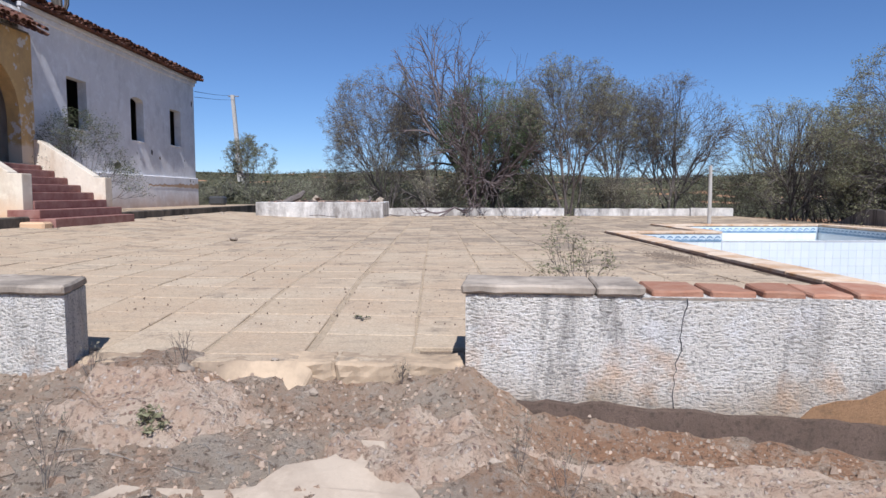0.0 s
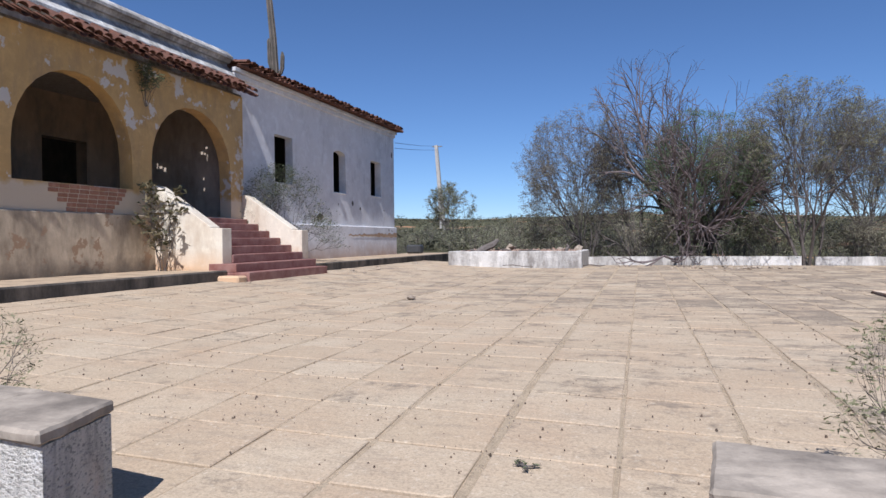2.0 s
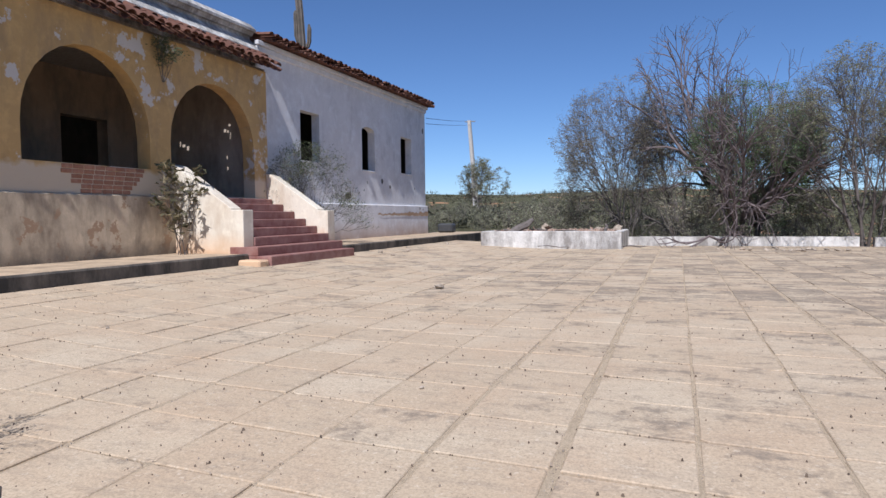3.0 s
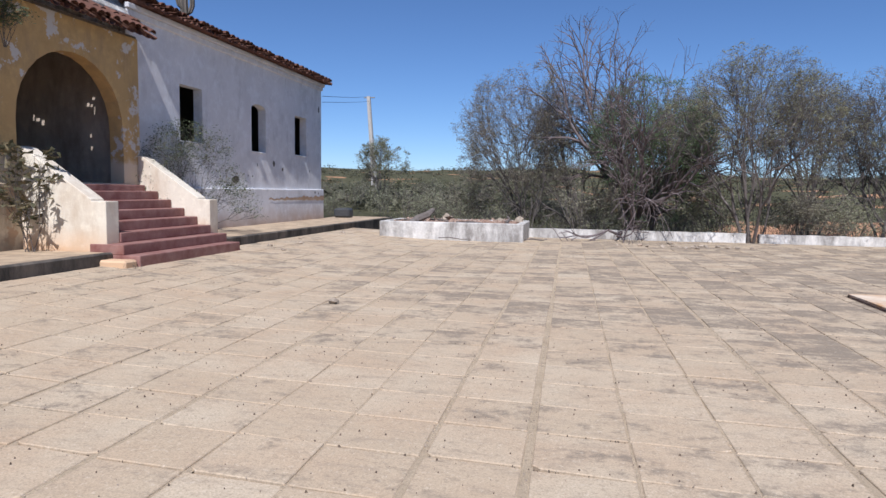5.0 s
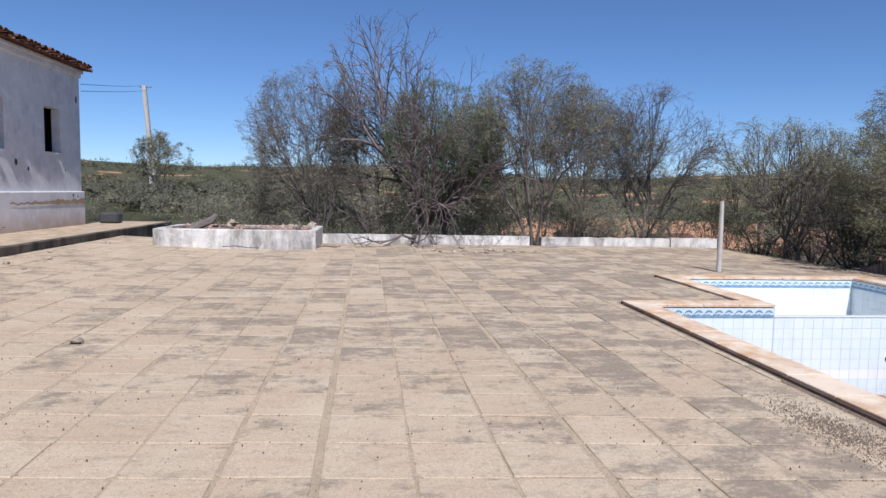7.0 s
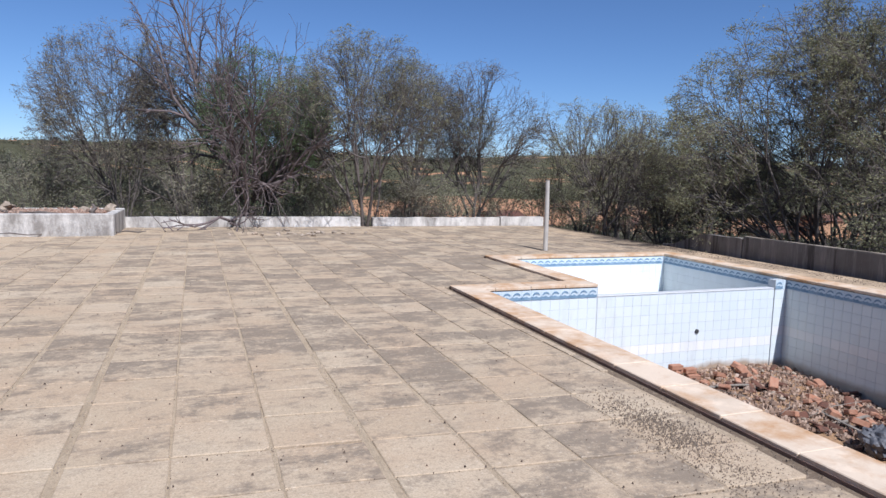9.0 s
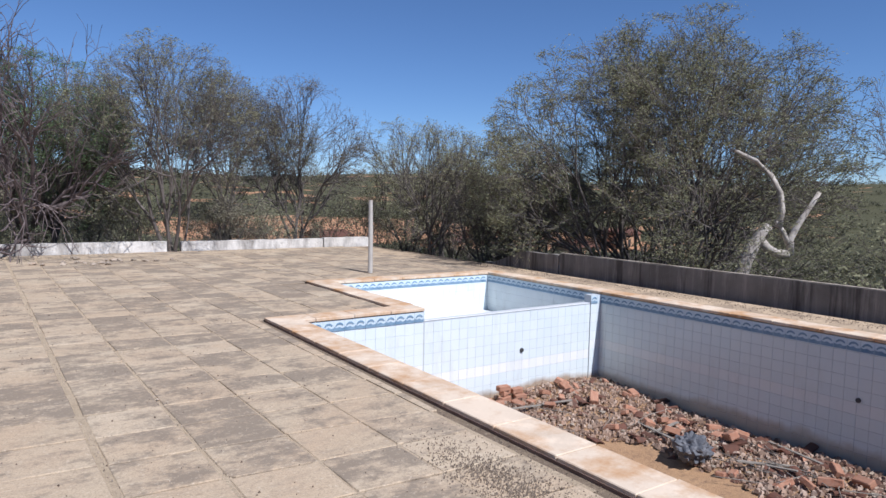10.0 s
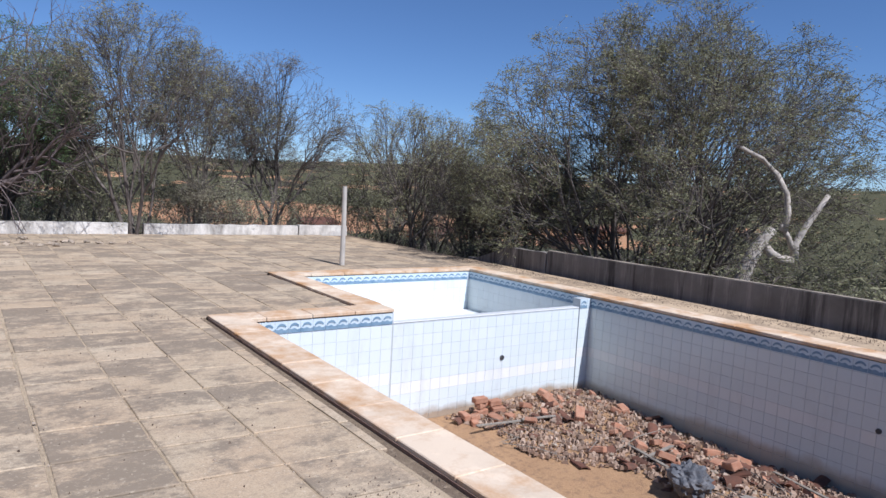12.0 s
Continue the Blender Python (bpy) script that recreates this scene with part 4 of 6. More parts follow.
def tree(label, height, width, stems, leaves, seed, leaf=LEAF, bark=BARK, at=(0, 0, 0), size=0.027, depth=6, lean=(0, 0), droop=-0.02, name="tree", spread=0.07, base=0.07, group="", first=0.42, low=0.64, fan=0.85, thin=None):
    """Stems that fan out from one foot and branch to fine twigs; low: the height of the crown's widest part."""
    thin = thin or height * 0.00105
    rng = np.random.default_rng(seed)
    ob = thing(name, label, "tree" if name == "tree" else "bush", at, group)
    tb = Tubes()
    tips = []

    def grow(p, d, length, r, level):
        n = 4 if level == 0 else (3 if level < 3 else 2)
        pts, rad = [p.copy()], [r]
        for i in range(n):
            wob = Vector(rng.normal(0, 1, 3)) * (0.17 if level < 3 else 0.22)
            d = (d + wob + Vector((0, 0, 0.05 if level < 2 else -droop))).normalized()
            if level > 3 and fan:
                d.z *= 0.95
            p = p + d * (length / n)
            pts.append(p.copy())
            rad.append(max(thin, r * (1 - 0.3 * (i + 1) / n)))
        if level >= depth - (2 if name == "tree" else 1):
            tips.extend(pts[1:])
        tb.add(pts, rad, 6 if level == 0 else (4 if level < 3 else 3))
        if level >= depth:
            return
        for k in range(3):
            j = int(rng.integers(max(1, n - 2), n + 1)) if k else n
            q = pts[j]
            ax = Vector(rng.normal(0, 1, 3)).normalized()
            nd = Matrix.Rotation(rng.uniform(0.22, 0.7) if k else rng.uniform(0.1, 0.4), 3, d.cross(ax).normalized()) @ d
            out = Vector((q.x, q.y, 0))
            if out.length > 0.02:
                nd = (nd + out.normalized() * (0.03 if level < 2 else 0.16) * fan).normalized()
            grow(q, nd, length * rng.uniform(0.62, 0.86), r * (1 - 0.3 * j / n) * 0.8, level + 1)

    marks = [(0, 0)]
    total = sum(0.74 ** k for k in range(depth + 1))
    for s in range(stems):
        a = 2 * math.pi * (s + rng.uniform(-0.3, 0.3)) / stems
        k = rng.uniform(0.35, 1.0) * first
        d = Vector((math.cos(a) * k + lean[0], math.sin(a) * k + lean[1], 1)).normalized()
        grow(Vector((math.cos(a), math.sin(a), -3)) * min(0.1, height * 0.03), d, height / total * rng.uniform(1.15, 1.45), base * rng.uniform(0.6, 1.1), 0)
        marks.append((len(tb.v), len(tb.f)))
    # the crown keeps within a dome
    co = np.array([v[:] for v in tb.v])
    tp = np.array([v[:] for v in tips])
    kz = height / max(height * 0.4, np.percentile(tp[:, 2], 96))
    kr = (width / 2) / np.percentile(np.hypot(tp[:, 0], tp[:, 1]), 88)
    zc = height * low

    def dome(c):
        c = c * np.array([kr, kr, kz])
        q = np.stack([c[:, 0] / (width / 2), c[:, 1] / (width / 2), (c[:, 2] - zc) / np.where(c[:, 2] > zc, height - zc, zc * 1.25)], 1)
        r = np.linalg.norm(q, axis=1) + 1e-6
        s = np.where(r > 0.8, (0.8 + 0.42 * np.tanh((r - 0.8) / 0.6)) / r, 1.0)[:, None]
        # the foot stays where it is
        keep = np.clip((c[:, 2:] - min(0.2, height * 0.1)) / (height * 0.25), 0, 1)
        s = 1 + (s - 1) * keep
        mid = np.array([0, 0, zc])
        return (c - mid) * s + mid

    co = dome(co)
    whole = name != "tree"
    for (v0, f0), (v1, f1) in ([(marks[0], marks[-1])] if whole else list(zip(marks, marks[1:]))):
        me = bpy.data.meshes.new("trunk")
        me.from_pydata(co[v0:v1].tolist(), [], [tuple(k - v0 for k in f) for f in tb.f[f0:f1]])
        me.materials.append(bark)
        me.polygons.foreach_set("use_smooth", [True] * (f1 - f0))
        t = new("trunk", me)
        t.parent = ob
    if leaves:
        c = new("crown", leaf_mesh("crown", dome(tp), leaves, size, spread, leaf, rng))
        c.parent = ob
    return ob


def gz(x, y):
    return ground_z(x, y) - 0.05


def put_tree(x, y, *a, **k):
    return tree(*a, at=(x, y, gz(x, y)), **k)


G1 = "trees beyond the boundary wall"
put_tree(-2.1, 26.4, "many-stemmed thorn tree with sparse grey-green leaves", 5.6, 5.0, 7, 18000, 11, leaf=LEAFB, group=G1)
put_tree(-0.4, 27.4, "many-stemmed thorn tree with sparse grey-green leaves", 5.4, 4.4, 6, 16000, 12, group=G1)
put_tree(1.7, 26.2, "broad thorn tree, dense green centre and dark low trunk", 5.1, 4.3, 9, 46000, 13, leaf=LEAFG, base=0.13, group=G1)
put_tree(1.3, 26.6, "leafless tree with long pale purple-grey branches", 7.4, 8.2, 6, 0, 14, bark=BAREBARK, base=0.17, depth=5, first=0.5, low=0.62, thin=0.011, group=G1)
put_tree(4.5, 24.16, "thorn tree with sparse crown rising from a gap in the wall", 5.5, 5.0, 6, 22000, 15, base=0.08, group=G1)
put_tree(6.6, 26.5, "thorn tree with thin grey-green crown", 5.4, 5.2, 6, 14000, 16, group=G1)
put_tree(8.6, 26.0, "leaning thorn tree with open, almost bare crown", 5.2, 5.4, 6, 10000, 17, leaf=LEAFB, lean=(0.15, 0), group=G1)
put_tree(3.0, 28.4, "thorn tree with thin grey-green crown", 5.2, 3.6, 5, 9000, 18, leaf=LEAFB, group=G1)
put_tree(12.3, 25.0, "slender tree with yellow-green leaves", 4.6, 4.4, 5, 9000, 19, leaf=LEAFY, depth=5, group=G1)
put_tree(14.4, 22.8, "slender tree with yellow-green leaves", 4.5, 5.0, 6, 11000, 20, leaf=LEAFY, group=G1)
put_tree(12.7, 21.2, "slender thorn tree with few leaves", 4.4, 3.6, 5, 7000, 25, leaf=LEAFY, depth=5, group=G1)
put_tree(16.8, 25.5, "slender thorn tree with few leaves", 4.8, 5.0, 5, 8000, 21, group=G1)
put_tree(14.75, 16.4, "large spreading thorn tree with full olive crown", 7.5, 9.4, 16, 190000, 22, size=0.027, depth=6, base=0.09, spread=0.08, first=1.0, low=0.52, fan=0.9)
put_tree(11.7, 22.4, "slender thorn tree with few leaves", 4.2, 3.4, 5, 7000, 26, leaf=LEAFY, depth=5, group=G1)
put_tree(13.6, 24.4, "slender tree with yellow-green leaves", 4.4, 4.2, 5, 8000, 28, leaf=LEAFY, depth=5, group=G1)
put_tree(13.0, 19.4, "slender thorn tree with few leaves", 4.2, 3.4, 5, 7000, 29, leaf=LEAFY, depth=5, group=G1)
put_tree(-13.5, 47.0, "small feathery tree among the scrub", 4.4, 3.6, 3, 9000, 23, size=0.05)
put_tree(16.9, 11.9, "leafless dark tree with drooping twigs", 7.0, 3.6, 2, 600, 27, leaf=LEAFB, depth=5, first=0.3, thin=0.01)

# ---- scrub ----
bushes = [tree("low grey-brown thorn bush, mostly bare twigs", 1.7, 2.0, 6, 1300, 40 + i, leaf=(LEAFSCRUB, LEAF, LEAFSCRUB, LEAFB)[i], name="thorn_bush", size=0.035, depth=3, base=0.014, spread=0.14, first=0.8, thin=0.005, group="scrub bushes", at=((-6.5, 27.5), (0.3, 25.4), (11.9, 23.0), (6.2, 25.5))[i] + (-0.2,)) for i in range(4)]
for b in bushes:
    b.location.z = gz(b.location.x, b.location.y)
rb = np.random.default_rng(5)
for i in range(70, 300):
    if i < 130:
        x, y = rb.uniform(-9, 14), 24.9 + 9 * rb.uniform(0, 1) ** 1.5
    elif i < 200:
        if i % 3 == 0:
            continue
        x, y = rb.uniform(11.8, 30), rb.uniform(6, 30)
    else:
        x, y = rb.uniform(-34, 12), rb.uniform(31, 64)
    if x < -7.0 and y < 30:
        continue
    s = rb.uniform(0.6, 1.25) * (1.0 if i < 200 else 0.8)
    copy_thing(bushes[i % 4], pose(x, y, gz(x, y), 0, 0, rb.uniform(0, 360)) @ Matrix.Scale(s, 4))

# far scrub: clumps of foliage over the hills
def far_scrub(count, seed):
    r = np.random.default_rng(seed)
    V, F = [], []
    for _ in range(count):
        d = 34 * (700 / 34) ** r.uniform(0, 1)
        a = r.uniform(-0.95, 1.25)
        x, y = d * math.sin(a), 8 + d * math.cos(a)
        if (x < 14 and y < 33) or (x < -7 and y < 40):
            continue
        if any(math.hypot(x - a, y - b) < reach and r.uniform(0, 1) < 0.8 for a, b, reach in CLEARINGS):
            continue
        z = ground_z(x, y)
        w = r.uniform(0.6, 1.3) * (1 + d / 170)
        h = w * r.uniform(0.5, 0.9)
        k = 34
        c = r.normal(0, 1, (k, 3)) * np.array([w * 0.45, w * 0.45, h * 0.24]) + np.array([x, y, z + h * 0.4])
        for p in c:
            o = len(V)
            s = w * 0.1
            V += (p + r.normal(0, s, (3, 3))).tolist()
            F.append((o, o + 1, o + 2))
    me = bpy.data.meshes.new("far_scrub")
    me.from_pydata(V, [], F)
    me.materials.append(SCRUB)
    tagged(new("far_scrub", me), "olive and grey-brown scrub covering the hills", "bushes", kind="stuff")


SCRUB = m_leaf("far_scrub_foliage", (0.07, 0.07, 0.04), (0.14, 0.13, 0.085))
far_scrub(6000, 3)

# ---- dead tree by the east wall ----
DT = thing("dead_tree", "bleached dead tree with broken forked limbs", "tree", (13.29, 12.93, -1.62))


def limb(pts, r0, r1):
    bm = bmesh.new()
    post(bm, pts, r0, r1, 8)
    roughen(bm, 0.02, 4)
    for f in bm.faces:
        f.smooth = True
    part("limb", bm, DEADWOOD, DT)


def dp(px, py, off=0.0):
    """A place in the dead tree's own plane: metres to its side and up."""
    return (0.814 * px, -0.581 * px + off, py)


limb([dp(-0.62, 0.2), dp(-0.55, 1.5), dp(-0.42, 2.05), dp(-0.24, 2.42), dp(-0.12, 2.62), dp(0.0, 2.74)], 0.16, 0.09)
limb([dp(0.2, 2.72), dp(0.24, 3.05), dp(0.18, 3.4), dp(-0.02, 3.75), dp(-0.32, 4.02), dp(-0.7, 4.2), dp(-0.84, 4.24)], 0.075, 0.03)
limb([dp(-0.2, 2.5), dp(0.0, 2.3), dp(0.2, 2.2), dp(0.42, 2.2)], 0.1, 0.08)
limb([dp(0.44, 2.18), dp(0.44, 2.5), dp(0.58, 2.8), dp(0.8, 3.15), dp(0.96, 3.42)], 0.08, 0.045)
limb([dp(0.15, 2.85), dp(0.3, 2.6), dp(0.4, 2.4)], 0.04, 0.06)

# ---- slabs of the terrace ----
terrace = tagged(new("terrace_floor"), "weathered sandstone-coloured slab paving with gravel joints", kind="structure")


PITCHX, PITCHY = 0.54, 0.507


def lay_out(u, v):
    """The paving is laid slightly askew to the pool."""
    return u - 0.018 * (v - 9.0), v - 0.062 * (u + 0.05)


def clipped(poly, axis, value, above):
    """The part of a flat polygon on one side of a line across x (0) or y (1)."""
    out = []
    for p, q in zip(poly, poly[1:] + poly[:1]):
        a, b = (p[axis] - value) * (1 if above else -1), (q[axis] - value) * (1 if above else -1)
        if a >= 0:
            out.append(p)
        if a * b < 0:
            t = a / (a - b)
            out.append((p[0] + (q[0] - p[0]) * t, p[1] + (q[1] - p[1]) * t))
    return out


def slab_mesh(bm, poly, z):
    cx, cy = sum(p[0] for p in poly) / len(poly), sum(p[1] for p in poly) / len(poly)
    tx, ty = random.uniform(-0.008, 0.008), random.uniform(-0.008, 0.008)
    rings = []
    for inset, dz in ((0, -0.05), (0, -0.005), (0.005, 0)):
        ring = []
        for a, b in poly:
            r = math.hypot(a - cx, b - cy)
            k = 1 - 1.4 * inset / r
            h = terrace_z(a, b) + dz + (z + tx * (a - cx) + ty * (b - cy) if dz > -0.04 else 0)
            ring.append(bm.verts.new((cx + (a - cx) * k, cy + (b - cy) * k, h)))
        rings.append(ring)
    n = len(poly)
    for u, w in zip(rings, rings[1:]):
        for k in range(n):
            bm.faces.new((u[k], u[(k + 1) % n], w[(k + 1) % n], w[k]))
    bm.faces.new(rings[2])


def slab_outline(u0, u1, v0, v1):
    """Corners of one slab, uneven and cut to the walls and the pool; empty where it does not fit."""
    j = lambda: random.uniform(-0.005, 0.005)
    mu, mv, corner = (u0 + u1) / 2, (v0 + v1) / 2, []
    for a, b in ((u0, v0), (u1, v0), (u1, v1), (u0, v1)):
        x, y = lay_out(a + j(), b + j())
        corner.append((x, y))
        if random.random() < 0.22:
            # a chipped corner
            c = random.uniform(0.012, 0.045)
            sx, sy = (1 if a < mu else -1), (1 if b < mv else -1)
            cut = [(x + sx * c, y), (x, y + sy * c * random.uniform(0.5, 1.3))]
            corner[-1:] = cut if (a < mu) != (b < mv) else cut[::-1]
    p = corner
    x, y = lay_out(mu, mv)
    p = clipped(p, 0, -7.46, True)
    p = clipped(p, 1, 24.03, False)
    if x < -1.5:
        p = clipped(p, 1, 5.0 - (x + 8.2) * 0.143, True)
    elif x > 0.27:
        p = clipped(p, 1, 4.08, True)
    else:
        p = clipped(p, 1, 3.79, True)
        if y < 4.08:
            p = clipped(clipped(p, 0, 0.28, False), 0, -1.52, True)
    if y < PY1 + CW + 0.02:
        p = clipped(p, 0, 3.24 - random.uniform(0, 0.1) * (y < 10), False)
    elif y < KY1 + CW + 0.02:
        p = clipped(p, 0, KX0 - CW - 0.02, False)
        if x > 3.0:
            p = clipped(p, 1, PY1 + CW + 0.02, True)
    else:
        p = clipped(p, 0, 9.36, False)
        if x > 4.8:
            p = clipped(p, 1, KY1 + CW + 0.02, True)
    if len(p) < 3:
        return []
    area = abs(sum(a[0] * b[1] - b[0] * a[1] for a, b in zip(p, p[1:] + p[:1]))) / 2
    wide = max(a[0] for a in p) - min(a[0] for a in p)
    deep = max(a[1] for a in p) - min(a[1] for a in p)
    return p if area > 0.008 and wide > 0.07 and deep > 0.07 else []


gaps = [random.uniform(0.006, 0.026) for _ in range(60)]
slabs_far, slabs_near = bmesh.new(), []
for i in range(-13, 18):
    # gravel and mortar fill the joints between the columns
    bm = bmesh.new()
    rows = []
    for k in range(82):
        u, v = -0.05 + PITCHX * i, 3.4 + 0.26 * k
        x, y = lay_out(u, v)
        if not slab_outline(u - 0.12, u + 0.12, v - 0.12, v + 0.12):
            rows.append(None)
            continue
        z = terrace_z(x, y) - 0.006 + 0.005 * noise.noise(Vector((i * 3.3, y * 2.5, 0)))
        rows.append([bm.verts.new((x + dx, y, z - (0.002 if dx else 0))) for dx in (-0.035, 0, 0.035)])
    for a, b in zip(rows, rows[1:]):
        if a and b:
            for q in range(2):
                bm.faces.new((a[q], a[q + 1], b[q + 1], b[q]))
    part("joint_filling", bm, BED, terrace)
for i in range(-14, 19):
    u0 = -0.05 + PITCHX * i + gaps[i + 14]
    u1 = -0.05 + PITCHX * (i + 1) - gaps[i + 15]
    shift = random.uniform(-0.03, 0.03)
    for k in range(-12, 33):
        v0 = 8.945 + PITCHY * k + 0.006 + shift
        v1 = v0 + PITCHY - 0.018
        p = slab_outline(u0, u1, v0, v1)
        if not p:
            continue
        x, y = lay_out(u0, v0)
        if -3.4 < x < 3.0 and 4.6 < y < 16.5 and len(slabs_near) < 292:
            slabs_near.append(p)
        else:
            slab_mesh(slabs_far, p, random.uniform(-0.003, 0.003))
ob = part("slab", slabs_far, SLAB, terrace)
tagged(ob, "weathered paving slabs", kind="stuff")
for p in slabs_near:
    bm = bmesh.new()
    slab_mesh(bm, p, random.uniform(-0.003, 0.003))
    part("slab", bm, SLAB, terrace)

# ---- bricks and breaks on the gate walls ----
d = Vector((RW_B[0] - RW_A[0], RW_B[1] - RW_A[1], 0))
RW = Matrix.Translation((*RW_A, 0)) @ Matrix.Rotation(math.atan2(d.y, d.x), 4, "Z")


def brick_mesh(seed, size=(0.2, 0.095, 0.06)):
    bm = bmesh.new()
    box(bm, 0, size[0], 0, size[1], 0, size[2])
    bevel(bm, 0.008)
    bmesh.ops.subdivide_edges(bm, edges=[e for e in bm.edges if e.calc_length() > 0.05], cuts=1)
    roughen(bm, 0.008, 14, seed)
    return bm


x = 0.85
k = 0
while x < 5.6:
    ln = random.uniform(0.17, 0.24)
    if k == 0 or random.random() < 0.97:
        b = part("brick", brick_mesh(k, (ln, random.uniform(0.26, 0.31), 0.05)), BRICK, wall_r, "exposed red brick in mortar")
        b.matrix_basis = RW @ pose(x, 0.015, 0.25 + random.uniform(-0.008, 0.006), random.uniform(-2, 2), random.uniform(-3, 3), random.uniform(-4, 4))
    x += ln + 0.025
    k += 1
# the mortar bed under the bricks, the mortar shoulder where the coping broke off
bm = bmesh.new()
box(bm, 0.8, 6.0, 0.0, 0.34, 0.262, 0.272)
bmesh.ops.subdivide_edges(bm, edges=bm.edges[:], cuts=3, use_grid_fill=True)
roughen(bm, 0.008, 11)
ob = part("mortar", bm, CAP, wall_r)
ob.matrix_basis = RW
# bare brown patch where the roughcast has fallen, dark foot of the wall, crack
PATCH = m_earth("bare_brown_render", (0.4, 0.24, 0.13), (0.33, 0.2, 0.11), (0.2, 0.13, 0.08), 3.0, 0.5)
bm = bmesh.new()
pts = [(1.5, -0.6), (1.5, -0.27), (1.56, -0.21), (1.66, -0.18), (1.76, -0.17), (1.86, -0.12), (1.98, -0.11), (2.1, -0.07), (2.4, -0.05), (3.1, -0.1), (3.1, -0.6)]
a = [bm.verts.new((p, -0.006, z)) for p, z in pts]
b = [bm.verts.new((p, 0.02, z)) for p, z in pts]
bm.faces.new(a)
for i in range(len(pts)):
    bm.faces.new((a[i], b[i], b[(i + 1) % len(pts)], a[(i + 1) % len(pts)]))
bmesh.ops.recalc_face_normals(bm, faces=bm.faces[:])
ob = part("bare_patch", bm, PATCH, wall_r, "patch where the roughcast has fallen off")
ob.matrix_basis = RW
FOOT = m_earth("dark_wall_foot", (0.26, 0.19, 0.145), (0.36, 0.26, 0.2), (0.14, 0.11, 0.09), 5.0, 1.0)
for M, x0, x1, nm in ((RW, -0.02, 6.0, wall_r),):
    bm = bmesh.new()
    n = 90
    top = [bm.verts.new((x0 + (x1 - x0) * i / n, -0.035 + 0.012 * noise.noise(Vector((i * 0.4, 3, 0))), -0.205 - 0.042 * (x0 + (x1 - x0) * i / n) + 0.03 * noise.noise(Vector((i * 0.35, 0, 0))) + 0.016 * noise.noise(Vector((i * 1.3, 4, 0))))) for i in range(n + 1)]
    back = [bm.verts.new((v.co.x, 0.02, v.co.z + 0.006)) for v in top]
    bot = [bm.verts.new((v.co.x, v.co.y - 0.03, -0.75)) for v in top]
    for i in range(n):
        bm.faces.new((top[i], top[i + 1], back[i + 1], back[i]))
        bm.faces.new((bot[i], bot[i + 1], top[i + 1], top[i]))
    bmesh.ops.recalc_face_normals(bm, faces=bm.faces[:])
    ob = part("wall_foot", bm, FOOT, nm, "dark exposed foot of the wall")
    ob.matrix_basis = M
bm = bmesh.new()
z, x = 0.27, 1.0
while z > -0.3:
    z2, x2 = z - 0.03, x + random.uniform(-0.014, 0.014)
    w = random.uniform(0.0008, 0.0026)
    bm.faces.new([bm.verts.new(p) for p in ((x - w, -0.0035, z), (x + w, -0.0035, z), (x2 + w, -0.0035, z2), (x2 - w, -0.0035, z2))])
    z, x = z2, x2
ob = part("crack", bm, BLACK, wall_r, "thin vertical crack")
ob.matrix_basis = RW

# ---- the bank before the gate ----
bm = bmesh.new()
out = [(-0.98, 0.05), (-0.5, 0.06), (-0.42, 0.0), (-0.47, -0.13), (-0.6, -0.19), (-0.75, -0.17), (-0.93, -0.12)]
a = [bm.verts.new((x, 3.735 + y * 0.6, -0.09 + y * 0.7)) for x, y in out]
bm.faces.new(a)
r = bmesh.ops.extrude_face_region(bm, geom=bm.faces[:])
for v in r["geom"]:
    if isinstance(v, bmesh.types.BMVert):
        v.co.z -= 0.12
bmesh.ops.recalc_face_normals(bm, faces=bm.faces[:])
bevel(bm, 0.008)
roughen(bm, 0.006, 6)
structure("cement_patch", bm, CONCRETE, "smooth sloping cement patch under the terrace edge")
PALE = m_plaster("pale_broken_concrete", (0.5, 0.41, 0.31), (0.3, 0.23, 0.17), 0.7, amount=0.5)


def slab_chunk(name, pts, top, thick, label):
    bm = bmesh.new()
    bm.faces.new([bm.verts.new((x, y, top(x, y))) for x, y in pts])
    r = bmesh.ops.extrude_face_region(bm, geom=bm.faces[:])
    for v in r["geom"]:
        if isinstance(v, bmesh.types.BMVert):
            v.co.z -= thick
    bmesh.ops.recalc_face_normals(bm, faces=bm.faces[:])
    bevel(bm, 0.01)
    bmesh.ops.triangulate(bm, faces=bm.faces[:])
    bmesh.ops.subdivide_edges(bm, edges=[e for e in bm.edges if e.calc_length() > 0.12], cuts=2)
    roughen(bm, 0.012, 6)
    return tagged(part(name, bm, PALE), label, "rubble")


def lay(x, y):
    return -0.13 - 0.19 * (3.75 - y)


slab_chunk("broken_slab", [(-1.15, 2.3), (-1.12, 2.75), (-0.95, 2.93), (-0.7, 2.9), (-0.46, 2.92), (-0.4, 3.05), (-0.24, 3.08), (-0.12, 3.22), (-0.02, 3.2), (0.02, 3.02), (0.1, 2.9), (0.2, 2.75), (0.24, 2.3)], lay, 0.1, "large broken slab of pale cracked concrete in the earth")



def stone_mesh(seed, flat=0.7):
    bm = bmesh.new()
    bmesh.ops.create_icosphere(bm, subdivisions=2, radius=0.5)
    for v in bm.verts:
        q = v.co * 3.1 + Vector((seed, 2, 0))
        v.co = Vector([round(c * 3.2 + 0.3 * noise.noise(q)) / 3.2 * 0.55 + c * 0.45 for c in v.co])
        v.co = v.co * (1 + 0.6 * noise.noise(v.co * 2.2 + Vector((seed * 3.7, 0, 0))))
        v.co.z *= flat
    for f in bm.faces:
        f.smooth = False
    return bm


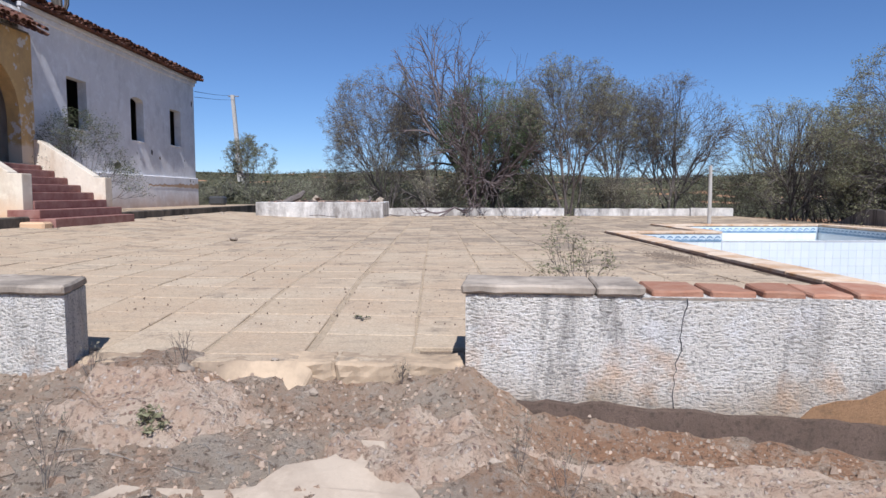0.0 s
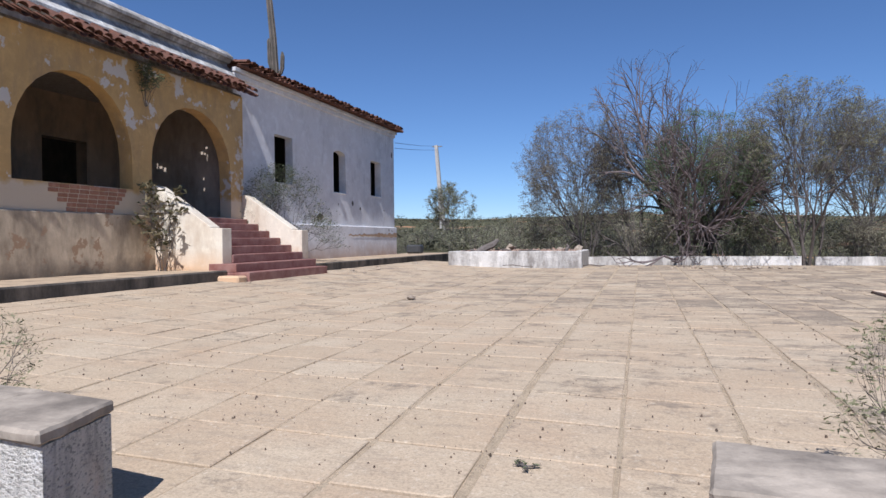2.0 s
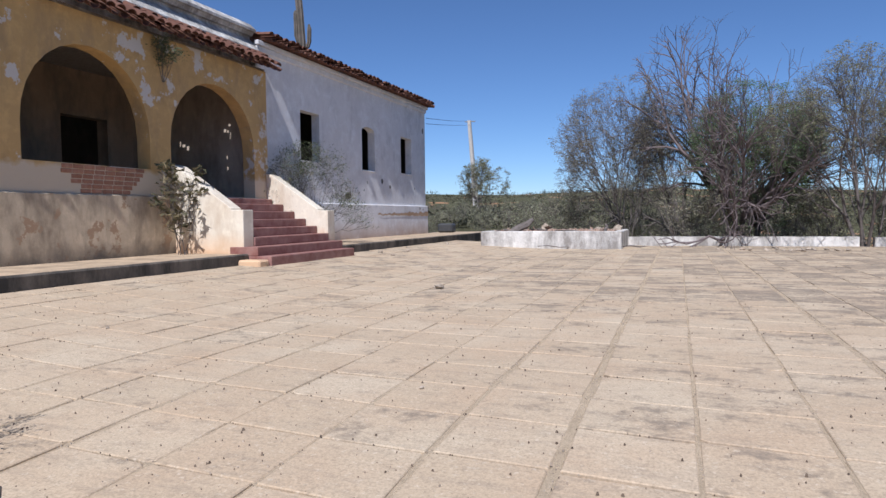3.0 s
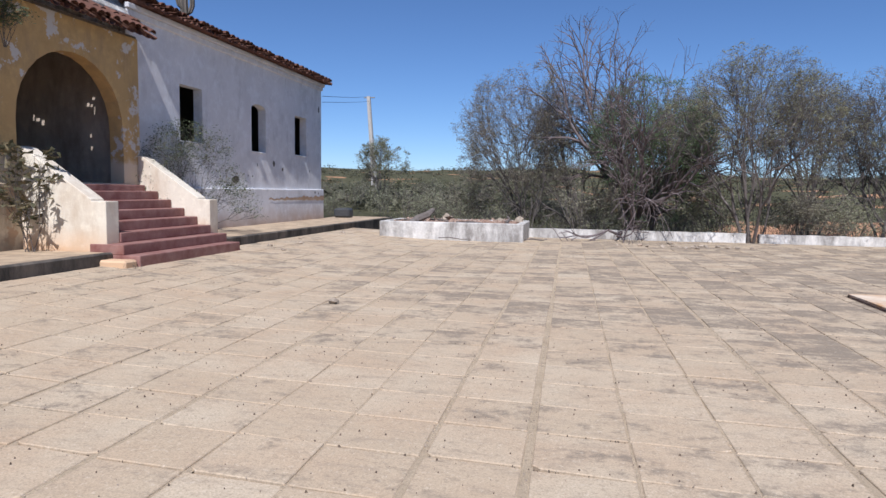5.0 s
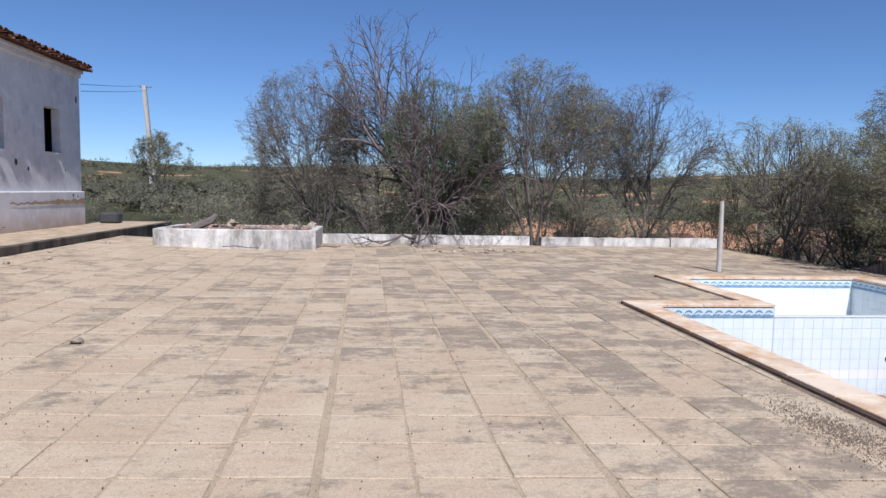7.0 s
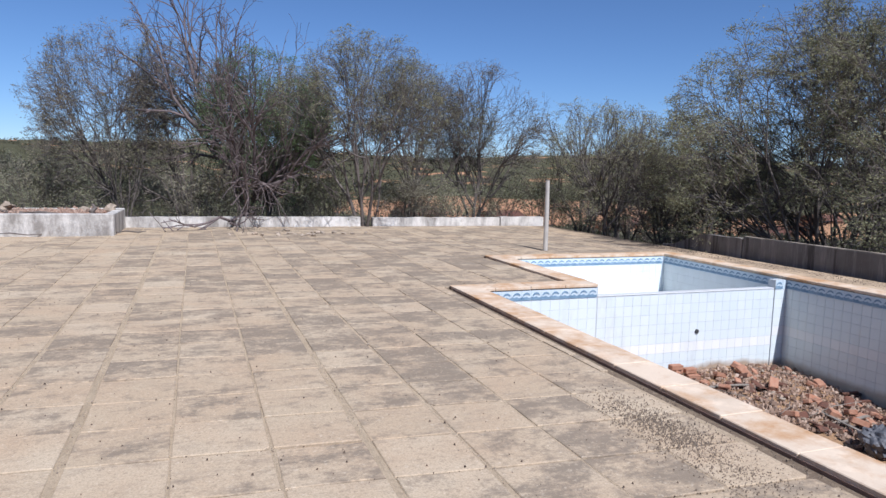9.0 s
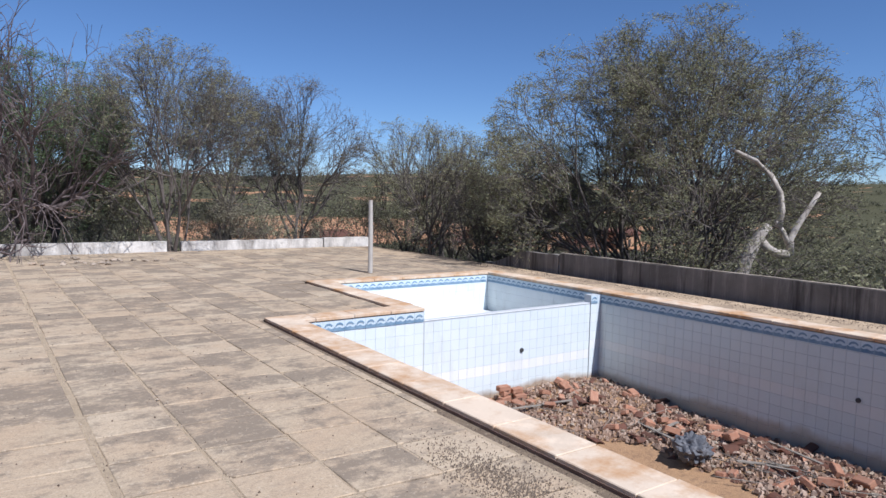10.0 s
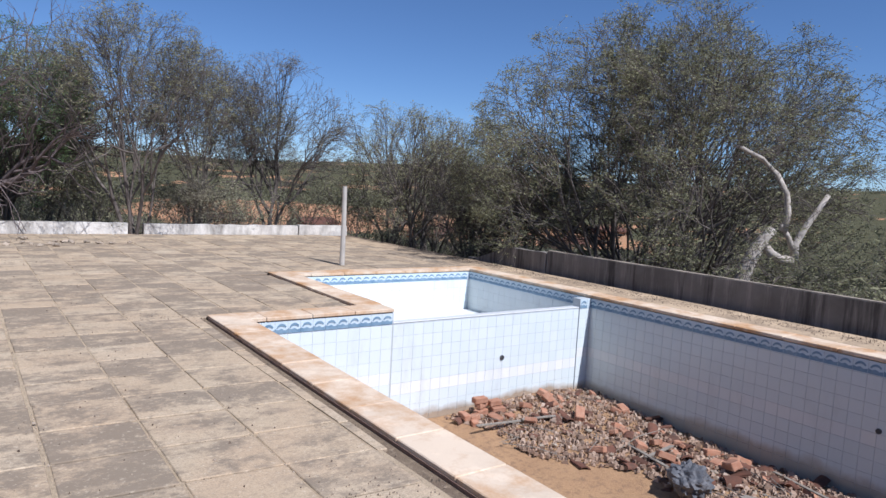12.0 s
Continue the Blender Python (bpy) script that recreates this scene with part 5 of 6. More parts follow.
stone_meshes = [mesh_of("stone", stone_mesh(i), STONE) for i in range(6)]
rs = np.random.default_rng(8)


def stone(x, y, z, s, label="pale grey stone lying loose on the ground", group="loose stones", mat=None):
    ob = new("stone", stone_meshes[int(rs.integers(0, 6))])
    ob.matrix_basis = pose(x, y, z + s * 0.2, rs.uniform(-15, 15), rs.uniform(-15, 15), rs.uniform(0, 360)) @ Matrix.Diagonal((s, s * rs.uniform(0.6, 1), s * rs.uniform(0.6, 1), 1))
    return tagged(ob, label, "stone", group)


for i in range(240):
    x, y = rs.uniform(-2.8, 2.4), 3.72 - abs(rs.normal(0, 0.75))
    if y < 1.2 or (x > 0.28 and y > 3.5 - 0.17 * x) or (x < -1.6 and y > 3.7):
        continue
    stone(x, y, ground_z(x, y), 0.015 + 0.05 * rs.uniform(0, 1) ** 3)
for x, y, s in ((-1.0, 3.66, 0.1), (-1.28, 3.66, 0.05), (-1.32, 3.5, 0.05), (0.08, 3.4, 0.05), (0.1, 3.25, 0.09), (0.22, 3.3, 0.06), (-0.62, 3.79, 0.035)):
    stone(x, y, ground_z(x, y) if y < 3.77 else -0.065, s)


def pebbles(name, pts, s0, s1, material, label, seed):
    """Small angular chips, joined."""
    r = np.random.default_rng(seed)
    V, F = [], []
    for x, y, z in pts:
        s = s0 + (s1 - s0) * r.uniform(0, 1) ** 2
        o = len(V)
        a = r.uniform(0, 6.28)
        q = [(math.cos(a + k * 2.09) * s * r.uniform(0.6, 1.2), math.sin(a + k * 2.09) * s * r.uniform(0.6, 1.2)) for k in range(3)]
        h = s * r.uniform(0.5, 1.0)
        V += [(x + u, y + v, z - 0.004) for u, v in q] + [(x + u * 0.5, y + v * 0.5, z + h) for u, v in q]
        F += [(o + 3, o + 4, o + 5), (o, o + 1, o + 4, o + 3), (o + 1, o + 2, o + 5, o + 4), (o + 2, o, o + 3, o + 5)]
    me = bpy.data.meshes.new(name)
    me.from_pydata(V, [], F)
    me.materials.append(material)
    tagged(new(name, me), label, "gravel", kind="stuff")


CHIP = m_plain("earthy_stone_chips", (0.64, 0.52, 0.4), (0.46, 0.31, 0.21), 9.0, 0.95, 0.6, per=0.7)
# chips all over the bank, gravel in the joints, litter on the slabs
pts = []
for i in range(15000):
    x, y = rs.uniform(-4, 4.5), rs.uniform(1.0, 3.74)
    if x > 0.25 and y > 3.78 - 0.17 * x:
        continue
    pts.append((x, y, ground_z(x, y)))
pts = []
for i in range(5200):
    x, y = rs.uniform(-3.4, 3.6), rs.uniform(1.6, 3.72)
    if (x > 0.25 and y > 3.72 - 0.17 * x) or noise.noise(Vector((x * 2.2, y * 2.2, 9))) < -0.12:
        continue
    pts.append((x, y, ground_z(x, y) - 0.004))
CLOD = m_earth("earth_clods", (0.58, 0.4, 0.28), (0.68, 0.54, 0.41), (0.36, 0.22, 0.14), 5.0, 0.8)
pebbles("bank_clods", pts[:2600], 0.006, 0.034, CLOD, "clods of dry earth and broken mortar on the bank", 11)
pebbles("bank_clods_pale", pts[2600:], 0.005, 0.026, CHIP, "pale lumps of mortar on the bank", 12)
pts = []
for i in range(14000):
    x, y = rs.uniform(-4, 4.5), rs.uniform(1.0, 3.74)
    if x > 0.25 and y > 3.78 - 0.17 * x:
        continue
    pts.append((x, y, ground_z(x, y)))
pebbles("bank_gravel", pts, 0.002, 0.015, CHIP, "small pale chips of stone in the earth bank", 1)
pts = []
for i in range(12000):
    k = rs.integers(-12, 7)
    y = rs.uniform(4.2, 20)
    x, y = lay_out(-0.05 + PITCHX * k + rs.normal(0, 0.013), y)
    if noise.noise(Vector((k * 5.1, y * 0.9, 0))) > -0.12 and x < 2.95 and y > 4.6 - 0.1 * x:
        pts.append((x, y, terrace_z(x, y) - 0.007))
pebbles("joint_gravel", pts, 0.003, 0.009, STONE, "gravel in the joints of the paving", 2)
DARKCHIP = m_plain("dark_chip", (0.1, 0.075, 0.055), (0.2, 0.15, 0.11), 20.0, 0.9, per=0.4)
pts = [(x, y, terrace_z(x, y) + 0.003) for x, y in zip(rs.uniform(-7.3, 2.9, 2600), 4.6 + 15 * rs.uniform(0, 1, 2600) ** 1.3)]
pebbles("dark_litter", pts, 0.003, 0.01, DARKCHIP, "dark chips and seed pods lying on the paving", 3)
pts = []
for i in range(9000):
    k = int(rs.integers(-9, 28))
    x, y = lay_out(rs.uniform(-7.0, 3.2), 8.942 + PITCHY * k + rs.normal(0, 0.01))
    if noise.noise(Vector((x * 1.3, k * 4.7, 0))) > 0.02 and x < 2.95 and y > 4.6 - 0.14 * x:
        pts.append((x, y, terrace_z(x, y) - 0.004))
pebbles("row_joint_chips", pts, 0.002, 0.008, DARKCHIP, "dark grit in the cross joints of the paving", 9)
pts = [(x, y, terrace_z(x, y) + 0.002) for x, y in zip(rs.uniform(-7.3, 2.9, 1600), 4.8 + 15 * rs.uniform(0, 1, 1600) ** 1.3)]
pebbles("pale_litter", pts, 0.003, 0.009, STONE, "pale grit lying on the paving", 10)
pts = [(x, y, 0.46 + abs(rs.normal(0, 0.03))) for x, y in zip(rs.uniform(-5.6, -2.15, 1800), rs.uniform(22.05, 23.75, 1800))]
PLANTLITTER = m_plain("planter_debris", (0.4, 0.24, 0.17), (0.56, 0.44, 0.35), 9.0, 0.95, 0.5, per=0.8)
pebbles("planter_debris", pts, 0.01, 0.05, PLANTLITTER, "broken tile and dry leaves heaped in the planter", 14)
LITTER = m_plain("brown_litter", (0.22, 0.17, 0.125), (0.36, 0.29, 0.22), 20.0, 0.9, per=0.5)
pts = [(2.97 + abs(rs.normal(0, 0.14)), y, -0.01) for y in rs.uniform(5.5, 13.7, 5200)]
pts += [(rs.normal(3.2, 0.28), rs.normal(13.95, 0.2), 0.0) for _ in range(900)] + [(rs.normal(2.86, 0.13), rs.normal(8.35, 0.42), 0.003) for _ in range(3000)]
pts = [p for p in pts if not (p[0] > 3.3 and p[1] < 13.8)]
pebbles("pool_side_litter", pts, 0.003, 0.008, LITTER, "dark gravel and leaf litter along the coping", 4)
pts = [(10.05 + rs.normal(0, 0.17), y, 0.0) for y in rs.uniform(6.0, 18.5, 2500)]
pebbles("east_litter", pts, 0.004, 0.01, DARKCHIP, "dry leaves gathered along the black wall", 5)
for i in range(46):
    x, y = rs.uniform(-6.5, 2.6), rs.uniform(5.2, 21)
    stone(x, y, terrace_z(x, y), rs.uniform(0.012, 0.035), "small stone lying on the paving", "stones on the paving")
for i in range(22):
    x, y = rs.normal(2.3, 1.1), rs.normal(21.9, 0.5)
    stone(x, y, 0.0, rs.uniform(0.06, 0.16), "chunk of broken plaster on the far paving", "plaster chunks")
for x, y, s in ((-6.6, 17.9, 0.14), (-6.9, 17.0, 0.12), (-6.3, 16.4, 0.09), (-3.2, 11.2, 0.13), (-6.9, 21.5, 0.16), (-7.1, 19.0, 0.1)):
    stone(x, y, terrace_z(x), s, "white lump of plaster on the paving", "plaster chunks")

# ---- pool rubble ----
def pool_z(x, y):
    n = noise.noise(Vector((x * 0.9, y * 0.9, 4.0)))
    return -1.56 + 0.1 * ss(y, 11.5, 13.3) + 0.04 * n + 0.07 * ss(x, 6.4, 8.0) * ss(9.3 - x, 0.1, 1.2) + 0.02 * noise.noise(Vector((x * 5, y * 5, 0)))


bm = bmesh.new()
nx, ny = 60, 90
g = [[bm.verts.new((PX0 + 0.01 + (PX1 - PX0 - 0.02) * i / nx, PY0 + 0.01 + (PY1 - PY0 - 0.02) * j / ny, 0)) for i in range(nx + 1)] for j in range(ny + 1)]
for row in g:
    for v in row:
        v.co.z = pool_z(v.co.x, v.co.y)
for j in range(ny):
    for i in range(nx):
        f = bm.faces.new((g[j][i], g[j][i + 1], g[j + 1][i + 1], g[j + 1][i]))
        f.smooth = True
structure("pool_sand", bm, SAND, "orange sand drifted over the pool floor")
RUBBLE = m_plain("mixed_rubble", (0.4, 0.25, 0.17), (0.6, 0.48, 0.38), 5.0, 0.95, 0.5, per=1.0)


def in_heap(x, y):
    e = x - 6.35 - 0.5 * noise.noise(Vector((y * 0.8, 1, 0))) - 0.42 * min(2.4, max(0.0, 13.3 - y))
    return PX0 + 0.1 < x < PX1 - 0.06 and PY0 + 0.1 < y < PY1 - 0.08 and e > -0.1


pts = []
while len(pts) < 12000:
    x, y = rs.uniform(5.2, 9.0), rs.uniform(5.2, 13.35)
    if in_heap(x, y):
        pts.append((x, y, pool_z(x, y) + rs.uniform(0, 0.04)))
pebbles("fine_rubble", pts, 0.008, 0.05, RUBBLE, "heap of fine rubble and splinters on the pool floor", 6)
brick_meshes = [mesh_of("brick", brick_mesh(i * 3.1, (0.2, 0.1, 0.075) if i < 3 else (0.12, 0.1, 0.06)), BRICK) for i in range(5)]
tile_frag = []
for i in range(3):
    bm = bmesh.new()
    rows = [[bm.verts.new((s * 0.2, math.cos(a) * 0.07, math.sin(a) * 0.045 + q)) for a in np.linspace(0.3, 2.4 + 0.2 * i, 6)] for s, q in ((0, 0), (1, 0), (1, -0.014), (0, -0.014))]
    for r0, r1 in zip(rows, rows[1:] + rows[:1]):
        for k in range(5):
            bm.faces.new((r0[k], r0[k + 1], r1[k + 1], r1[k]))
    bmesh.ops.recalc_face_normals(bm, faces=bm.faces[:])
    tile_frag.append(mesh_of("tile_fragment", bm, ROOFTILE))
n = 0
while n < 260:
    x, y = rs.uniform(5.6, 8.9), rs.uniform(6.5, 13.2)
    if not in_heap(x, y):
        continue
    n += 1
    z = pool_z(x, y)
    if n % 3 == 1:
        ob = new("brick", brick_meshes[n % 5])
        tagged(ob, "broken orange-red brick lying on the rubble" if n % 5 < 3 else "small piece of broken brick on the rubble", "brick", "bricks in the pool")
    else:
        ob = new("tile_fragment", tile_frag[n % 3])
        tagged(ob, "broken curved clay roof tile on the rubble", "roof tile", "tile fragments in the pool")
    s = rs.uniform(0.6, 1.25)
    ob.matrix_basis = pose(x, y, z + rs.uniform(-0.02, 0.03), rs.uniform(-25, 25), rs.uniform(-25, 25), rs.uniform(0, 360)) @ Matrix.Scale(s, 4)
# stacked bricks under the dividing wall
for k, (x, y, z, r) in enumerate(((6.75, 13.1, 0, 8), (6.98, 13.08, 0.0, -12), (6.8, 13.12, 0.08, 20), (6.97, 13.12, 0.085, 0), (6.72, 13.14, 0.165, -5), (6.6, 13.05, 0.0, 80))):
    ob = new("brick", brick_meshes[k % 3])
    ob.matrix_basis = pose(x - 0.1, y - 0.05, pool_z(x, y) + 0.02 + z, 0, 0, r)
    tagged(ob, "old orange brick in a small stack by the pool wall", "brick", "stacked bricks")
for i in range(150):
    x, y = rs.uniform(5.8, 8.9), rs.uniform(7, 13.2)
    if in_heap(x, y):
        stone(x, y, pool_z(x, y) + 0.02, rs.uniform(0.03, 0.1), "pale chunk of plaster on the rubble", "plaster in the pool")
for i in range(64):
    x, y = rs.uniform(5.7, 8.6), rs.uniform(8.4, 13)
    if not in_heap(x, y):
        continue
    L = rs.uniform(0.25, 1.1)
    bm = bmesh.new()
    box(bm, -L / 2, L / 2, -0.022, 0.022, 0, 0.014) if i % 3 == 0 else tube(bm, [Vector((-L / 2, 0, 0)), Vector((0, 0.05, 0.02)), Vector((L / 2, 0, 0))], [0.007, 0.006, 0.003], 5)
    ob = part("board" if i % 3 == 0 else "stick", bm, WOODGREY)
    ob.matrix_basis = pose(x, y, pool_z(x, y) + 0.07, 0, rs.uniform(-8, 8), rs.uniform(0, 360))
    tagged(ob, "grey weathered board on the rubble" if i % 3 == 0 else "bare grey stick lying on the rubble", "board" if i % 3 == 0 else "stick", "wood in the pool")
bm = bmesh.new()
bmesh.ops.create_icosphere(bm, subdivisions=4, radius=0.5)
for v in bm.verts:
    p = v.co * 1.0
    v.co *= 1 + 0.3 * noise.noise(p * 2.5) + 0.5 * abs(noise.noise(p * 6)) + 0.22 * abs(noise.noise(p * 15))
    v.co.x *= 0.46
    v.co.y *= 0.36
    v.co.z *= 0.28
SACK = m_plain("dusty_black_plastic", (0.07, 0.075, 0.085), (0.16, 0.16, 0.17), 9.0, 0.55, 0.6)
ob = tagged(part("rubbish_bag", bm, SACK), "crumpled black plastic sack on the rubble", "bag")
ob.matrix_basis = pose(7.35, 10.35, -1.34, 0, 0, 30)
bm = bmesh.new()
bmesh.ops.create_cone(bm, cap_ends=True, segments=14, radius1=0.035, radius2=0.035, depth=0.02, matrix=pose(7.31, PY1 - 0.01, -0.78, 90, 0, 0))
part("inlet", bm, BLACK, pool, "dark round inlet hole")
bm = bmesh.new()
bmesh.ops.create_cone(bm, cap_ends=True, segments=14, radius1=0.03, radius2=0.03, depth=0.02, matrix=pose(PX1 - 0.008, 9.3, -0.75, 0, 90, 0))
part("inlet", bm, BLACK, pool, "dark round inlet hole")

# ---- east wall top edge ----
boxpart("wall_top", (10.52, 10.6, 1.0, 15.9, 0.42, 0.436), CAP, None, "thin pale edge along the top of the wall", 0.003)["kind"] = "structure"

# ---- broken parapets of the arcade, with brick courses bared ----
for (ya, yb, e0, e1) in ((9.86, 12.32, 0.22, 0.96), (6.86, 9.3, 0.1, 0.5), (3.87, 6.31, 0.4, 0.8)):
    for c in range(6):
        z = FLOORZ + 0.012 + c * 0.078
        lo, hi = ya + (yb - ya) * (e0 + (0.035 * (5 - c)) ** 1.0), ya + (yb - ya) * (e1 - 0.03 * (5 - c))
        y = lo + (0.1 if c % 2 else 0)
        while y < hi - 0.08:
            y1 = min(hi, y + 0.21)
            bm = bmesh.new()
            box(bm, PXF - 0.29, PXF + 0.006 + random.uniform(0, 0.006), y, y1 - 0.012, z, z + 0.067)
            bevel(bm, 0.006)
            part("brick", bm, BRICK, house)
            y = y1

# ---- plants by the house and walls ----
tree("straggling shrub with thin arching stems and small grey-green leaves", 2.45, 2.5, 8, 9000, 61, at=(-8.95, 16.95, 0.3), name="wall_shrub", leaf=LEAFD, depth=5, size=0.024, base=0.02, first=0.9, spread=0.08, low=0.5)
BROWNLEAF = m_leaf("dry_olive_leaf", (0.07, 0.07, 0.035), (0.2, 0.16, 0.09))
tree("half-dry plant with large drooping leaves against the stair wall", 1.7, 0.9, 5, 330, 62, at=(-8.7, 12.5, 0.3), name="drooping_plant", leaf=BROWNLEAF, depth=3, size=0.075, base=0.018, first=0.5, spread=0.05)
tree("thorny shrub with feathery sparse leaves behind the wall coping", 0.62, 0.52, 4, 800, 63, at=(1.05, 4.75, -0.04), name="thorny_shrub", depth=4, size=0.012, base=0.008, first=0.9, spread=0.03)
tree("thorny shrub with feathery sparse leaves behind the low wall", 0.55, 0.65, 4, 900, 64, at=(-3.2, 4.68, -0.04), name="thorny_shrub", depth=4, size=0.012, base=0.007, first=0.9, spread=0.03)
tree("tiny green weed growing out of the earth bank", 0.11, 0.14, 5, 160, 65, at=(-0.98, 3.25, ground_z(-0.98, 3.25)), name="weed", depth=2, size=0.016, base=0.003, first=1.2, spread=0.012)
tree("flat green weed in a joint of the paving", 0.012, 0.12, 4, 45, 66, leaf=LEAFD, at=(-0.32, 4.77, -0.035), name="weed", depth=2, size=0.008, base=0.002, first=2.5, spread=0.01)
for k, (x, y, h) in enumerate(((-1.4, 3.6, 0.16), (-1.02, 3.66, 0.2), (0.0, 3.72, 0.12), (-1.75, 3.3, 0.3), (-1.2, 2.9, 0.3), (0.5, 3.2, 0.22), (0.65, 3.0, 0.25), (-2.0, 3.5, 0.25), (-6.9, 12.6, 0.2), (-1.5, 2.7, 0.3))):
    tree("dry grey weed stalks with hardly a leaf", h, h * 0.8, 4, 30, 70 + k, leaf=LEAFB, at=(x, y, (ground_z(x, y) if y < 4 else 0.05) + 0.01), name="dry_weed", depth=2, size=0.008, base=0.003, first=0.7, spread=0.01, group="dry weeds")
bm = bmesh.new()
bmesh.ops.create_grid(bm, x_segments=14, y_segments=10, size=0.5)
for v in bm.verts:
    v.co = Vector((v.co.x * 0.11, v.co.y * 0.07, 0.02 * noise.noise(v.co * 4) + 0.012))
ob = tagged(part("plastic_scrap", bm, BLUEBAG), "crumpled scrap of pale blue plastic in the earth", "litter")
ob.location = (-1.16, 3.5, ground_z(-1.16, 3.5) + 0.01)
for k in range(34):
    x, y = rs.uniform(-2.6, 1.4), rs.uniform(2.5, 3.6)
    if x > 0.2:
        y -= 0.4
    stone(x, y, ground_z(x, y), rs.uniform(0.012, 0.04), "small pale stone lying in the earth bank", "stones of the bank")

for k in range(45):
    x, y = rs.uniform(-2.4, 0.9), rs.uniform(2.4, 3.6)
    if x > 0.2:
        y -= 0.45
    L, a = rs.uniform(0.04, 0.16), rs.uniform(0, 6.28)
    bm = bmesh.new()
    q = [Vector((x + math.cos(a) * L * t, y + math.sin(a) * L * t, ground_z(x + math.cos(a) * L * t, y + math.sin(a) * L * t) + 0.004 + 0.01 * math.sin(3 * t))) for t in (0, 0.5, 1)]
    tube(bm, q, [0.0025, 0.002, 0.0012], 5)
    tagged(part("twig", bm, WOODGREY), "dry grey twig lying in the earth bank", "twig", "twigs on the bank")

# ---- litter on the planter, by the house corner ----
for k, (x, y, z, L, r, tilt, rad) in enumerate(((-4.75, 22.2, 0.6, 0.85, 35, -30, 0.13), (-4.2, 22.5, 0.5, 0.9, -20, 3, 0.04), (-3.2, 22.1, 0.48, 1.1, 10, 2, 0.035), (-2.3, 22.2, 0.55, 0.3, 80, -60, 0.06), (-3.7, 21.62, 0.06, 0.9, 12, 3, 0.015), (-1.5, 22.0, 0.06, 0.7, 30, 2, 0.02), (-5.2, 22.4, 0.5, 0.8, 5, 0, 0.04))):
    bm = bmesh.new()
    tube(bm, [Vector((-L / 2, 0, 0)), Vector((-L / 6, 0.04, 0.03)), Vector((L / 5, -0.02, 0)), Vector((L / 2, 0.05, 0.02))], [rad, rad * 0.95, rad * 0.8, rad * 0.5], 7)
    roughen(bm, rad * 0.3, 8)
    ob = part("log", bm, BARK)
    ob.matrix_basis = pose(x, y, z, 0, tilt, r)
    tagged(ob, "dead grey branch lying by the planter" if z < 0.3 else "charred piece of dead wood on the planter", "branch", "dead wood at the planter")
for x, y, z, s in ((-4.2, 22.9, 0.5, 0.45), (-2.6, 23.0, 0.45, 0.3), (-2.1, 23.3, 0.45, 0.4), (-5.0, 23.2, 0.45, 0.25), (-3.4, 22.6, 0.43, 0.16), (-3.0, 22.4, 0.43, 0.14)):
    stone(x, y, z, s, "rough pale rock on the planter soil", "planter rocks")
ob = tagged(boxpart("tub", (-9.3, -8.7, 27.0, 27.5, 0.33, 0.68), BLACK, None, "", 0.06), "black tub standing at the house corner", "tub")

# ---- rubble lump and ledge on the bank ----


def mound(name, cx, cy, rx, ry, h, seed, label, turn=0.0):
    bm = bmesh.new()
    n, m = 40, 26
    g = []
    for j in range(m + 1):
        row = []
        for i in range(n + 1):
            u, v = i / n * 2 - 1, j / m * 2 - 1
            d = math.sqrt(u * u + v * v) + 0.22 * noise.noise(Vector((u * 2.5 + seed, v * 2.5, 0)))
            c, s_ = math.cos(turn), math.sin(turn)
            x, y = cx + u * rx * c - v * ry * s_, cy + u * rx * s_ + v * ry * c
            k = 1 - ss(d, 0.72, 0.95)
            z = ground_z(x, y) - 0.03 + k * (h + 0.03) + 0.025 * k * noise.noise(Vector((x * 8, y * 8, seed))) + 0.03 * noise.noise(Vector((x * 25, y * 30, seed))) + 0.012 * noise.noise(Vector((x * 60, y * 60, seed)))
            row.append(bm.verts.new((x, y, z)))
        g.append(row)
    for j in range(m):
        for i in range(n):
            bm.faces.new((g[j][i], g[j][i + 1], g[j + 1][i + 1], g[j + 1][i])).smooth = True
    return tagged(part(name, bm, LUMP), label, "rubble")


def m_conglomerate():
    """Mortar with pebbles of many tones."""
    n = Nodes("pinkish_mortar_rubble", 0.95, spec=0.1)
    c = n.mix(n.ramp(n.noise(6, 7, 0.7), 0.4, 0.6), (0.54, 0.38, 0.27), (0.62, 0.49, 0.37))
    v = n.node("ShaderNodeTexVoronoi", Vector=n.pos.outputs["Position"], Scale=42.0)
    pebble = n.math("MULTIPLY", n.ramp(v.outputs["Distance"], 0.42, 0.3), n.ramp(n.noise(14, 4, 0.6, seed=4), 0.45, 0.52))
    tone = n.node("ShaderNodeSeparateColor", Color=v.outputs["Color"]).outputs[0]
    c = n.mix(pebble, c, n.mix(tone, (0.32, 0.2, 0.15), (0.76, 0.66, 0.55)))
    c = n.mix(n.ramp(n.noise(30, 5, 0.75, seed=9), 0.54, 0.64, 0, 0.8), c, (0.24, 0.16, 0.11))
    n.bump(n.math("ADD", n.noise(40, 6, 0.75), n.math("MULTIPLY", pebble, 0.3)), 1.0, 0.03)
    return n.done(c)


LUMP = m_conglomerate()
mound("mortar_lump", 0.1, 3.2, 0.42, 0.3, 0.05, 1.0, "eroded lump of mortar and pebbles undercut at one side")
mound("mortar_heap", -1.02, 3.42, 0.5, 0.3, 0.05, 7.0, "pale heap of broken mortar and pebbles under the terrace edge")
mound("mortar_ledge", 1.9, 3.12, 1.5, 0.12, 0.045, 4.0, "long crumbling mortar ledge along the wall foot", -0.17)
